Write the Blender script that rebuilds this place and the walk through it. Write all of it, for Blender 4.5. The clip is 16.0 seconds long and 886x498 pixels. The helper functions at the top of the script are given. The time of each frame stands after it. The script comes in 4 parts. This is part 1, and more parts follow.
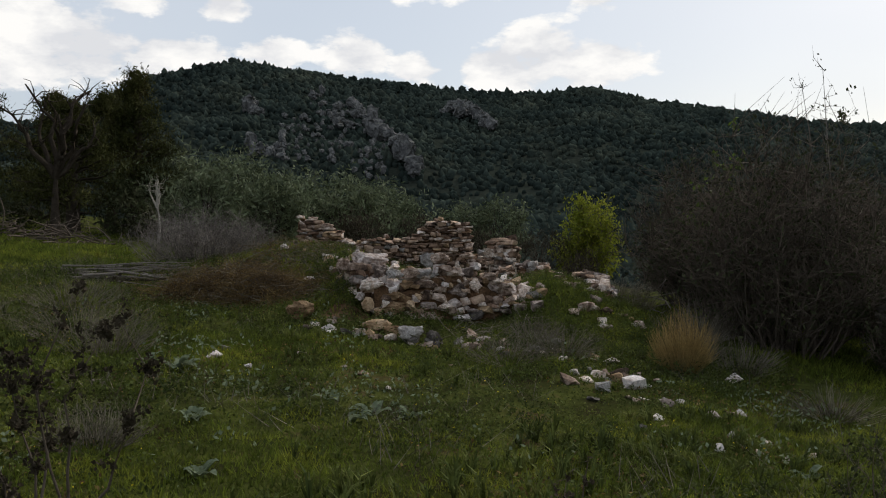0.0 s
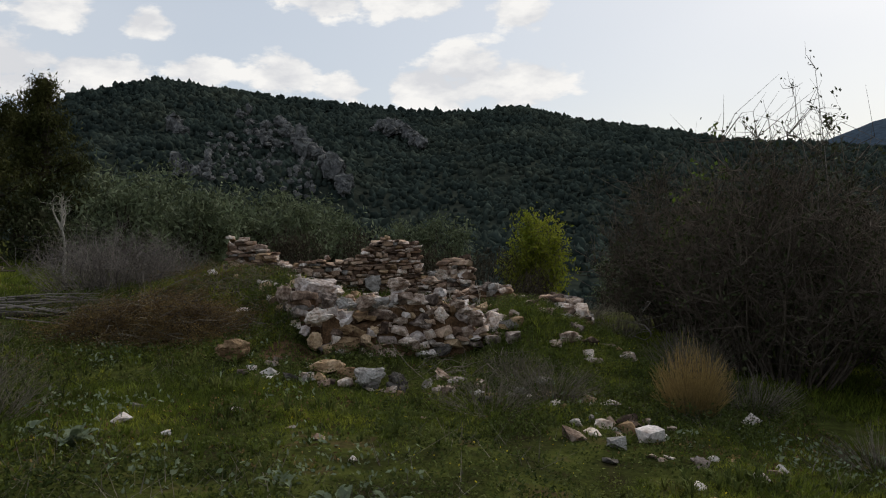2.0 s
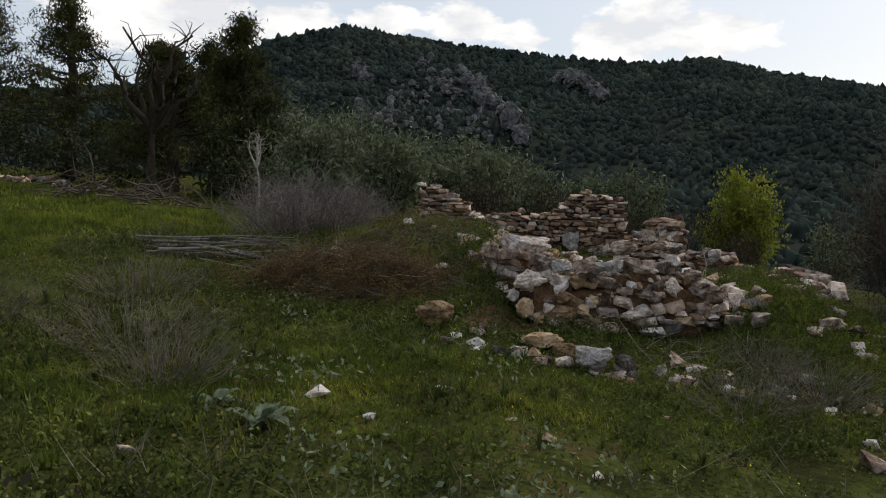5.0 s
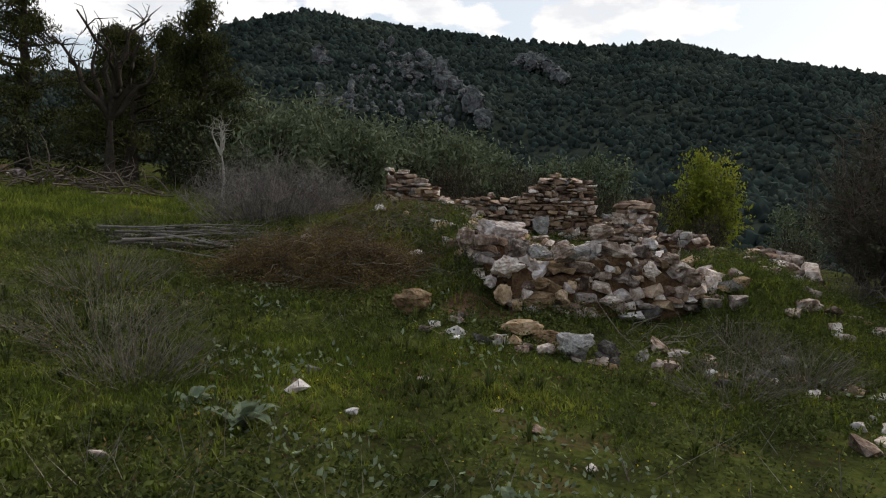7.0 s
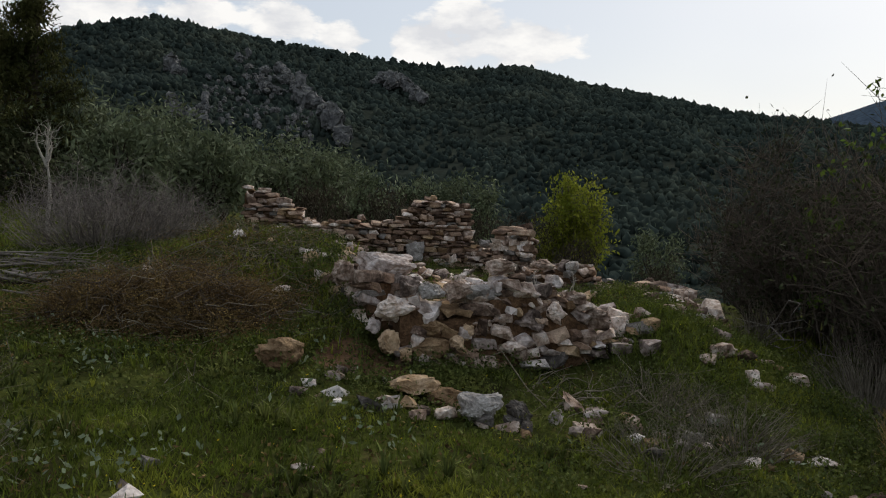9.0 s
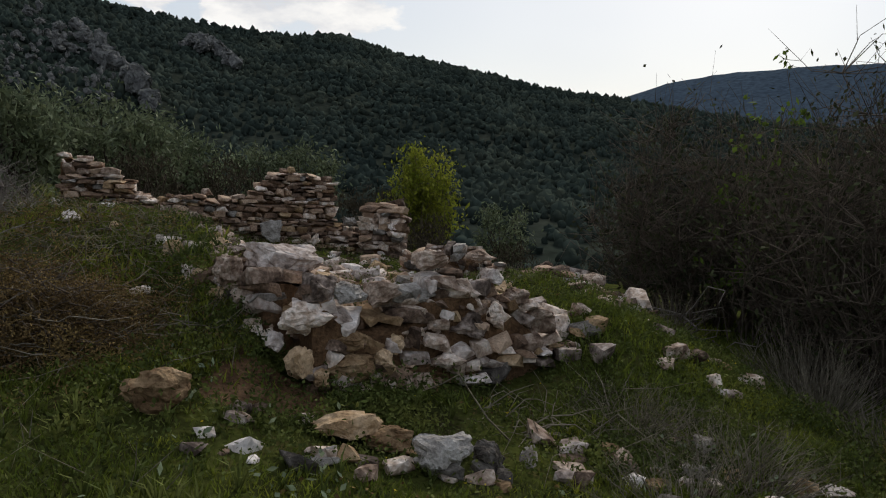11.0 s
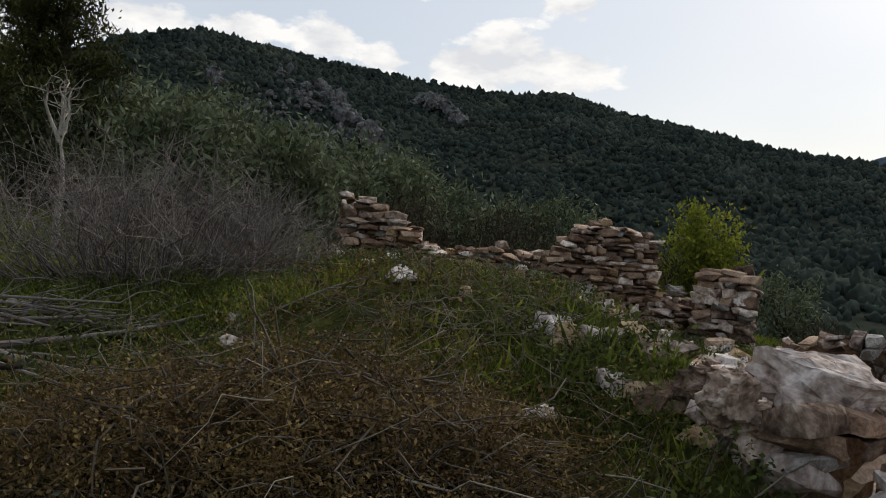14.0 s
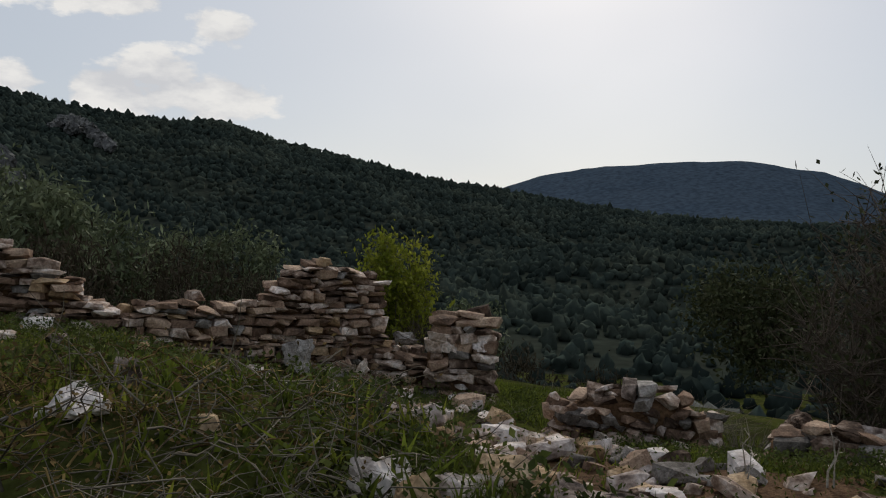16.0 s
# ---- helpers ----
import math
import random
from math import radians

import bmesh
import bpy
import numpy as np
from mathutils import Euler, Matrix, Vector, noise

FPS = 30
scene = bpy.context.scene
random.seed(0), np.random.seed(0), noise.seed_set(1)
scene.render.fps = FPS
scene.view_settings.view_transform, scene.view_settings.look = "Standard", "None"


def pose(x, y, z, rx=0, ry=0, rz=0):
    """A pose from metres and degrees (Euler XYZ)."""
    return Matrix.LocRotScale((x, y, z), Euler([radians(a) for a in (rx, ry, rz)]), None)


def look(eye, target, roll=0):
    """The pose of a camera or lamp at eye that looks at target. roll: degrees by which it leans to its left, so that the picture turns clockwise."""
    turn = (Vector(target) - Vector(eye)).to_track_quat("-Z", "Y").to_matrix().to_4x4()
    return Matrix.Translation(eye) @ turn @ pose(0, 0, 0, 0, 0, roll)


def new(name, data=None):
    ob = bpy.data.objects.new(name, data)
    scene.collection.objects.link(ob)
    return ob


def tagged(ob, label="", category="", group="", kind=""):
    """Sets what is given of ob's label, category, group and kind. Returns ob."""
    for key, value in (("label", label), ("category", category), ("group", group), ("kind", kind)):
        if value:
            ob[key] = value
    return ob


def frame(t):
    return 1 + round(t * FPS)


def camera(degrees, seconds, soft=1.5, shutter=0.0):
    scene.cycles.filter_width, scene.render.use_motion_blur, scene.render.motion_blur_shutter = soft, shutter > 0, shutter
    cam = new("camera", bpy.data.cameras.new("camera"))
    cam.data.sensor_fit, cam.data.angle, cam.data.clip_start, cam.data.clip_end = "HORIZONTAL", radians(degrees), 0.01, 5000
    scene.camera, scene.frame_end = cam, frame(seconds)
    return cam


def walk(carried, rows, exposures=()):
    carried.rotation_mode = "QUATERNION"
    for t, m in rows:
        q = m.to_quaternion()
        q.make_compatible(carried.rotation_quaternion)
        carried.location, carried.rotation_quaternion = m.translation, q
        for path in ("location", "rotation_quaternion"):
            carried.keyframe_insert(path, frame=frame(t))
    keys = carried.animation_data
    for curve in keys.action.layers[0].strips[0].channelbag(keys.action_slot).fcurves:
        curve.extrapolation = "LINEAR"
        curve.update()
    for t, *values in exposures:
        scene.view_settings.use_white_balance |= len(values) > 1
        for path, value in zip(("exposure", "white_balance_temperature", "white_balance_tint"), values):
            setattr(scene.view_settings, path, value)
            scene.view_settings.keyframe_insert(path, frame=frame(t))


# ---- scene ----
cam = camera(56.0, 16.0, 1.1)
METRES, EYE, TILT, LEAN, TURN = 12.0, 1.55, 0.0, 0.0, 0.0
ROWS = [
    (0.0, 0.0, 0.0, 0.0, -0.03, -2.0, 0.96),
    (0.5, -0.0068, 0.0394, -0.001, -0.47, -3.32, 0.82),
    (1.0, -0.0199, 0.0817, -0.0032, -5.03, -4.62, -0.35),
    (1.5, -0.0231, 0.1099, 0.0018, -7.65, -3.24, 1.12),
    (2.0, -0.0295, 0.15, 0.0007, -4.81, -0.83, 1.68),
    (2.5, -0.0408, 0.1867, -0.0002, -7.57, -1.03, 0.7),
    (3.0, -0.0523, 0.2184, -0.0001, -5.08, -1.15, 0.78),
    (3.5, -0.0635, 0.2461, 0.0033, 0.99, 0.61, 0.79),
    (4.0, -0.0684, 0.2622, 0.0026, 4.57, -0.69, -0.88),
    (4.5, -0.0706, 0.2645, 0.0019, 7.31, -3.07, -1.04),
    (7.0, -0.0863, 0.2797, 0.002, 4.45, -5.08, -0.31),
    (7.5, -0.0861, 0.3002, 0.0025, 2.77, -4.81, -0.59),
    (8.0, -0.09, 0.3247, 0.0041, -3.84, -3.51, -1.04),
    (10.5, -0.1436, 0.4979, 0.0099, -6.7, -4.83, -2.12),
    (11.0, -0.1542, 0.5308, 0.0082, -17.76, -5.34, -2.17),
    (11.5, -0.1609, 0.5708, 0.0025, -18.08, -7.0, -1.94),
    (12.0, -0.1738, 0.6081, 0.0017, -14.9, -3.16, 1.2),
    (12.5, -0.1864, 0.6508, 0.0007, -7.54, -0.7, 0.41),
    (13.0, -0.2004, 0.6959, 0.0012, -1.96, -0.14, -1.13),
    (13.5, -0.2151, 0.7379, -0.0029, -2.5, -1.13, -2.94),
    (14.0, -0.2303, 0.7805, -0.0047, -3.13, -2.25, -4.37),
    (14.5, -0.2432, 0.8221, -0.0019, -10.63, -2.1, -3.56),
    (15.0, -0.2469, 0.8618, -0.0006, -17.57, -2.21, -0.13),
    (15.5, -0.2432, 0.9053, 0.0001, -20.98, -1.23, 0.71),
    (16.0, -0.2378, 0.9514, 0.0049, -26.08, 1.02, -2.35),
]

EXPOSURES = [(0.0, 0.0), (0.5, -0.1), (1.5, 0.15), (2.0, -0.1), (2.5, -0.2), (4.5, 0.05), (7.0, 0.2), (8.0, 0.0), (11.0, -0.05), (11.5, 0.2), (12.0, 0.3), (12.5, -0.2), (13.0, -0.1), (14.0, 0.0), (14.5, -0.05), (15.0, -0.27), (16.0, -0.32)]
walk(cam, [(t, pose(0, 0, EYE, TILT, LEAN, TURN) @ pose(METRES * x, METRES * y, METRES * z, 90 + pitch, roll, yaw)) for t, x, y, z, yaw, pitch, roll in ROWS], EXPOSURES)

# ---- sky and sun: hazy sun ahead and to one side, broken cloud ----
SUN_AZ, SUN_EL = 34.0, 36.0
world = bpy.data.worlds.new("sky")
scene.world = world
world.use_nodes = True
wt = world.node_tree
wt.nodes.clear()


def wn(kind, **kw):
    n = wt.nodes.new(kind)
    for k, v in kw.items():
        if k == "ramp":
            e = n.color_ramp.elements
            e[0].position, e[0].color = v[0]
            e[1].position, e[1].color = v[1]
        else:
            n.inputs[k].default_value = v
    return n


sky = wt.nodes.new("ShaderNodeTexSky")
sky.sky_type = "NISHITA"
sky.sun_disc = False
sky.sun_elevation, sky.sun_rotation = radians(SUN_EL), radians(SUN_AZ)
sky.air_density, sky.dust_density = 1.0, 1.6
geo = wt.nodes.new("ShaderNodeTexCoord")
mapping = wn("ShaderNodeMapping", Scale=(1.0, 1.0, 2.1), Location=(0.31, 0.12, 0.0))
clouds = wn("ShaderNodeTexNoise", Scale=5.2, Detail=7.0, Roughness=0.55)
mask = wn("ShaderNodeValToRGB", ramp=((0.485, (0, 0, 0, 1)), (0.535, (1, 1, 1, 1))))
veil = wn("ShaderNodeTexNoise", Scale=1.6, Detail=3.0)
veil_mask = wn("ShaderNodeValToRGB", ramp=((0.2, (0.35, 0.35, 0.35, 1)), (0.75, (0.75, 0.75, 0.75, 1))))
gain = wt.nodes.new("ShaderNodeMixRGB")
gain.blend_type = "MULTIPLY"
gain.inputs[0].default_value = 1.0
gain.inputs[2].default_value = (0.09, 0.09, 0.09, 1)
thin = wt.nodes.new("ShaderNodeMixRGB")
thin.inputs[2].default_value = (0.73, 0.78, 0.85, 1)
cloud_mix = wt.nodes.new("ShaderNodeMixRGB")
# grey hollows in the bright heaps
cloud_tone = wn("ShaderNodeValToRGB", ramp=((0.40, (0.74, 0.75, 0.78, 1)), (0.58, (1.0, 0.985, 0.96, 1))))
# heaps of cumulus: bearing, height and breadth in degrees
PUFFS = [(-28, 11.5, 6.0), (-22.5, 11.3, 4.5), (-18, 10.6, 3.6), (-20, 15.0, 3.6), (-14.5, 14.2, 2.0), (-11, 11.0, 2.4), (-5.5, 10.9, 3.4), (-2.0, 10.2, 2.6), (4.0, 10.3, 3.0), (7.0, 11.3, 3.8), (10.5, 10.4, 3.8), (10.8, 14.7, 2.4), (3.5, 16.4, 3.8), (-3.0, 16.6, 3.0), (-27, 17.5, 5.0)]
heap = None
for p_az, p_el, p_r in PUFFS:
    a_, e_ = radians(p_az), radians(p_el)
    d_ = wt.nodes.new("ShaderNodeVectorMath")
    d_.operation = "DISTANCE"
    d_.inputs[1].default_value = (math.sin(a_) * math.cos(e_), math.cos(a_) * math.cos(e_), math.sin(e_) * 1.7)
    squash = wt.nodes.new("ShaderNodeVectorMath")
    squash.operation = "MULTIPLY"
    squash.inputs[1].default_value = (1, 1, 1.7)
    wt.links.new(geo.outputs["Generated"], squash.inputs[0])
    wt.links.new(squash.outputs[0], d_.inputs[0])
    f_ = wn("ShaderNodeMapRange")
    f_.inputs["From Min"].default_value, f_.inputs["From Max"].default_value = 0.0, radians(p_r) * 1.6
    f_.inputs["To Min"].default_value, f_.inputs["To Max"].default_value = 0.3, 0.0
    wt.links.new(d_.outputs["Value"], f_.inputs[0])
    if heap is None:
        heap = f_.outputs[0]
    else:
        mx_ = wt.nodes.new("ShaderNodeMath")
        mx_.operation = "MAXIMUM"
        wt.links.new(heap, mx_.inputs[0])
        wt.links.new(f_.outputs[0], mx_.inputs[1])
        heap = mx_.outputs[0]
curl = wn("ShaderNodeTexNoise", Scale=11.0, Detail=7.0, Roughness=0.58)
mixn = wt.nodes.new("ShaderNodeMath")
mixn.operation = "MULTIPLY_ADD"
mixn.inputs[1].default_value = 0.55
grow = wt.nodes.new("ShaderNodeMath")
grow.operation = "ADD"
base_n = wt.nodes.new("ShaderNodeMath")
base_n.operation = "MULTIPLY_ADD"
base_n.inputs[1].default_value, base_n.inputs[2].default_value = 0.4, -0.10
wt.links.new(mapping.outputs[0], curl.inputs["Vector"])
wt.links.new(clouds.outputs[0], base_n.inputs[0])
wt.links.new(curl.outputs[0], mixn.inputs[0])
wt.links.new(base_n.outputs[0], mixn.inputs[2])
wt.links.new(mixn.outputs[0], grow.inputs[0])
wt.links.new(heap, grow.inputs[1])
back = wn("ShaderNodeBackground", Strength=1.0)
wout = wt.nodes.new("ShaderNodeOutputWorld")
for a, b in ((geo.outputs["Generated"], mapping.inputs[0]), (mapping.outputs[0], clouds.inputs["Vector"]), (mapping.outputs[0], veil.inputs["Vector"]),
             (grow.outputs[0], mask.inputs[0]), (curl.outputs[0], cloud_tone.inputs[0]), (cloud_tone.outputs[0], cloud_mix.inputs[2]), (veil.outputs[0], veil_mask.inputs[0]), (sky.outputs[0], gain.inputs[1]),
             (gain.outputs[0], thin.inputs[1]), (veil_mask.outputs[0], thin.inputs[0]), (thin.outputs[0], cloud_mix.inputs[1]),
             (mask.outputs[0], cloud_mix.inputs[0]), (cloud_mix.outputs[0], back.inputs[0]), (back.outputs[0], wout.inputs[0])):
    wt.links.new(a, b)
sun = new("sun", bpy.data.lights.new("sun", "SUN"))
sun.data.energy, sun.data.angle, sun.data.color = 2.15, radians(11), (1.0, 0.94, 0.84)
sx, sy, sz = math.sin(radians(SUN_AZ)) * math.cos(radians(SUN_EL)), math.cos(radians(SUN_AZ)) * math.cos(radians(SUN_EL)), math.sin(radians(SUN_EL))
sun.matrix_world = look((sx * 60, sy * 60, sz * 60), (0, 0, 0))

# ---- materials ----


def surface(name, colours, scale=3.0, fine=40.0, rough=0.9, bump=0.3, island=0.0, obj=0.0, through_light=0.0, slope=None):
    """Colours along two scales of noise; island/obj: brightness spread from piece to piece; through_light: thin leaf."""
    m = bpy.data.materials.new(name)
    m.use_nodes = True
    nt = m.node_tree
    b = nt.nodes["Principled BSDF"]
    b.inputs["Roughness"].default_value = rough
    b.inputs["Specular IOR Level"].default_value = 0.05
    tc = nt.nodes.new("ShaderNodeNewGeometry")
    big = nt.nodes.new("ShaderNodeTexNoise")
    big.inputs["Scale"].default_value, big.inputs["Detail"].default_value, big.inputs["Roughness"].default_value = scale, 7.0, 0.63
    ramp = nt.nodes.new("ShaderNodeValToRGB")
    els = ramp.color_ramp.elements
    while len(els) < len(colours):
        els.new(0.5)
    for i, c in enumerate(colours):
        els[i].position = 0.3 + 0.4 * i / max(1, len(colours) - 1)
        els[i].color = (*c, 1)
    small = nt.nodes.new("ShaderNodeTexNoise")
    small.inputs["Scale"].default_value, small.inputs["Detail"].default_value = fine, 5.0
    fr = nt.nodes.new("ShaderNodeMapRange")
    fr.inputs["From Min"].default_value, fr.inputs["From Max"].default_value = 0.25, 0.75
    fr.inputs["To Min"].default_value, fr.inputs["To Max"].default_value = 0.62, 1.3
    mul = nt.nodes.new("ShaderNodeMixRGB")
    mul.blend_type, mul.inputs[0].default_value = "MULTIPLY", 1.0
    for n in (big, small):
        nt.links.new(tc.outputs["Position"], n.inputs["Vector"])
    nt.links.new(big.outputs[0], ramp.inputs[0])
    nt.links.new(small.outputs[0], fr.inputs[0])
    nt.links.new(ramp.outputs[0], mul.inputs[1])
    nt.links.new(fr.outputs[0], mul.inputs[2])
    col = mul.outputs[0]
    for amount, source in ((island, tc.outputs["Random Per Island"]), (obj, None)):
        if amount:
            if source is None:
                oi = nt.nodes.new("ShaderNodeObjectInfo")
                source = oi.outputs["Random"]
                shift = nt.nodes.new("ShaderNodeMath")
                shift.operation = "ADD"
                nt.links.new(big.outputs[0], shift.inputs[0])
                off = nt.nodes.new("ShaderNodeMapRange")
                off.inputs["To Min"].default_value, off.inputs["To Max"].default_value = -0.16, 0.16
                nt.links.new(source, off.inputs[0])
                nt.links.new(off.outputs[0], shift.inputs[1])
                nt.links.new(shift.outputs[0], ramp.inputs[0])
            vr = nt.nodes.new("ShaderNodeMapRange")
            vr.inputs["To Min"].default_value, vr.inputs["To Max"].default_value = 1 - amount, 1 + amount
            mm = nt.nodes.new("ShaderNodeMixRGB")
            mm.blend_type, mm.inputs[0].default_value = "MULTIPLY", 1.0
            nt.links.new(source, vr.inputs[0])
            nt.links.new(col, mm.inputs[1])
            nt.links.new(vr.outputs[0], mm.inputs[2])
            col = mm.outputs[0]
    if slope:
        sep = nt.nodes.new("ShaderNodeSeparateXYZ")
        nt.links.new(tc.outputs["Normal"], sep.inputs[0])
        sr = nt.nodes.new("ShaderNodeMapRange")
        sr.inputs["From Min"].default_value, sr.inputs["From Max"].default_value = 0.55, 0.95
        mo = nt.nodes.new("ShaderNodeMath")
        mo.operation = "MULTIPLY"
        nt.links.new(sep.outputs[2], sr.inputs[0])
        nt.links.new(sr.outputs[0], mo.inputs[0])
        nt.links.new(fr.outputs[0], mo.inputs[1])
        ms = nt.nodes.new("ShaderNodeMixRGB")
        ms.inputs[2].default_value = (*slope, 1)
        half = nt.nodes.new("ShaderNodeMath")
        half.operation, half.inputs[1].default_value = "MULTIPLY", 0.4
        nt.links.new(mo.outputs[0], half.inputs[0])
        nt.links.new(half.outputs[0], ms.inputs[0])
        nt.links.new(col, ms.inputs[1])
        col = ms.outputs[0]
    nt.links.new(col, b.inputs["Base Color"])
    if bump:
        bp = nt.nodes.new("ShaderNodeBump")
        bp.inputs["Strength"].default_value, bp.inputs["Distance"].default_value = bump, 0.03
        nt.links.new(small.outputs[0], bp.inputs["Height"])
        nt.links.new(bp.outputs[0], b.inputs["Normal"])
    if through_light:
        tr = nt.nodes.new("ShaderNodeBsdfTranslucent")
        mx = nt.nodes.new("ShaderNodeMixShader")
        mx.inputs[0].default_value = through_light
        nt.links.new(col, tr.inputs[0])
        nt.links.new(b.outputs[0], mx.inputs[1])
        nt.links.new(tr.outputs[0], mx.inputs[2])
        nt.links.new(mx.outputs[0], nt.nodes["Material Output"].inputs[0])
    return m


M_GROUND = surface("meadow_soil", [(0.03, 0.024, 0.013), (0.034, 0.038, 0.012), (0.06, 0.068, 0.017), (0.075, 0.05, 0.028)], 1.6, 22, 0.95, 0.6)
M_HILL = surface("hill_scrub_ground", [(0.02, 0.026, 0.022), (0.03, 0.036, 0.028), (0.042, 0.046, 0.036)], 0.035, 0.6, 0.95, 0.0)
# blue of distant haze painted into the far hill's base colour
M_FAR = surface("far_hill_painted_haze", [(0.045, 0.064, 0.088), (0.056, 0.076, 0.1)], 0.01, 0.1, 1.0, 0.0)
# scrub greens with a slight blue haze tint mixed into the colours
M_WOOD = surface("hill_foliage", [(0.02, 0.028, 0.025), (0.032, 0.042, 0.035), (0.055, 0.064, 0.048)], 0.03, 0.7, 0.9, 0.0, island=0.35)
M_CRAG = surface("crag_rock", [(0.07, 0.07, 0.07), (0.14, 0.138, 0.134), (0.26, 0.25, 0.235)], 0.3, 1.5, 0.9, 0.5, slope=(0.06, 0.07, 0.04))
M_STONE = surface("limestone_and_schist", [(0.07, 0.046, 0.034), (0.22, 0.15, 0.11), (0.44, 0.345, 0.275), (0.64, 0.56, 0.5)], 11.0, 40, 0.88, 0.45, obj=0.34)
M_SLATE = surface("reddish_schist", [(0.1, 0.066, 0.048), (0.27, 0.175, 0.12), (0.44, 0.32, 0.23)], 5.0, 50, 0.88, 0.7, obj=0.3)
M_WHITE = surface("white_limestone", [(0.09, 0.066, 0.054), (0.32, 0.25, 0.21), (0.55, 0.475, 0.43), (0.66, 0.6, 0.56)], 9.0, 32, 0.85, 0.4, obj=0.15)
M_OCHRE = surface("ochre_stone", [(0.18, 0.11, 0.06), (0.36, 0.245, 0.14), (0.52, 0.38, 0.25)], 8.0, 40, 0.9, 0.6, obj=0.15)
M_GREY = surface("grey_lichen_stone", [(0.07, 0.06, 0.052), (0.19, 0.168, 0.148), (0.38, 0.35, 0.32)], 9.0, 60, 0.9, 0.6, obj=0.15)
M_MORTAR = surface("earth_mortar", [(0.045, 0.026, 0.015), (0.11, 0.063, 0.034), (0.19, 0.115, 0.065)], 5.0, 40, 0.95, 0.8)
M_GRASS = surface("grass_blades", [(0.038, 0.05, 0.012), (0.102, 0.13, 0.02), (0.24, 0.245, 0.036)], 1.5, 7, 0.75, 0.0, island=0.45, through_light=0.4)
M_WEED = surface("weed_leaves", [(0.03, 0.041, 0.013), (0.074, 0.092, 0.024), (0.16, 0.168, 0.045)], 2.0, 9, 0.8, 0.0, island=0.4, through_light=0.2)
M_STRAW = surface("straw", [(0.36, 0.24, 0.09), (0.5, 0.36, 0.15)], 4, 30, 0.8, 0.0, island=0.3, through_light=0.2)
M_DRY = surface("dry_grey_stems", [(0.09, 0.076, 0.058), (0.165, 0.142, 0.108), (0.24, 0.21, 0.155)], 3, 30, 0.9, 0.0, island=0.35)
M_TWIG = surface("grey_twigs", [(0.12, 0.103, 0.09), (0.24, 0.21, 0.185)], 3, 30, 0.9, 0.0, island=0.35)
M_DARKTWIG = surface("dark_twigs", [(0.075, 0.06, 0.046), (0.14, 0.11, 0.086)], 3, 30, 0.9, 0.0, island=0.4)
M_BRACKEN = surface("brown_brush", [(0.05, 0.034, 0.016), (0.14, 0.092, 0.04), (0.31, 0.225, 0.085)], 4.5, 25, 0.9, 0.0, island=0.45, through_light=0.15)
M_BARK = surface("bark", [(0.03, 0.024, 0.018), (0.07, 0.055, 0.04)], 8, 60, 0.95, 0.6)
M_PALEBARK = surface("bleached_bark", [(0.3, 0.27, 0.22), (0.45, 0.41, 0.35)], 8, 60, 0.9, 0.5)
M_OLIVE = surface("olive_leaves", [(0.055, 0.07, 0.036), (0.115, 0.135, 0.074), (0.2, 0.22, 0.13)], 1.2, 6, 0.7, 0.0, island=0.45, through_light=0.15)
M_PINE = surface("pine_needles", [(0.026, 0.032, 0.01), (0.05, 0.052, 0.015), (0.085, 0.078, 0.026)], 1.0, 6, 0.85, 0.0, island=0.4, through_light=0.1)
M_DARKLEAF = surface("dark_shrub_leaves", [(0.03, 0.04, 0.016), (0.055, 0.062, 0.028), (0.09, 0.082, 0.045)], 1.5, 8, 0.8, 0.0, island=0.4, through_light=0.1)
M_BROWNLEAF = surface("brown_shrub_leaves", [(0.036, 0.03, 0.02), (0.066, 0.052, 0.034)], 1.5, 8, 0.9, 0.0, island=0.4, through_light=0.1)
M_LIME = surface("lime_leaves", [(0.1, 0.13, 0.014), (0.2, 0.22, 0.025), (0.3, 0.3, 0.05)], 1.5, 8, 0.7, 0.0, island=0.3, through_light=0.4)
M_FRESH = surface("fresh_green_leaves", [(0.08, 0.12, 0.02), (0.12, 0.17, 0.03)], 1.5, 8, 0.7, 0.0, island=0.3, through_light=0.35)
M_SILVER = surface("silvery_weed", [(0.15, 0.19, 0.115), (0.25, 0.29, 0.185)], 4, 30, 0.8, 0.0, island=0.25, through_light=0.35)
M_FLOWER = surface("yellow_petals", [(0.6, 0.45, 0.02), (0.7, 0.55, 0.05)], 4, 30, 0.7, 0.0, through_light=0.2)

for m_ in (M_HILL, M_FAR, M_WOOD, M_GROUND):
    m_.node_tree.nodes["Principled BSDF"].inputs["Specular IOR Level"].default_value = 0.0

# ---- mesh helpers ----
rng = np.random.default_rng(7)


def raw_mesh(name, verts, size, material, smooth=False):
    """One mesh of loose triangles or quads: verts in runs of size."""
    verts = np.asarray(verts, dtype=np.float32).reshape(-1, 3)
    n = len(verts) // size
    me = bpy.data.meshes.new(name)
    me.vertices.add(len(verts))
    me.vertices.foreach_set("co", verts.ravel())
    me.loops.add(n * size)
    me.loops.foreach_set("vertex_index", np.arange(n * size, dtype=np.int32))
    me.polygons.add(n)
    me.polygons.foreach_set("loop_start", np.arange(0, n * size, size, dtype=np.int32))
    me.update(calc_edges=True)
    me.materials.append(material)
    return me


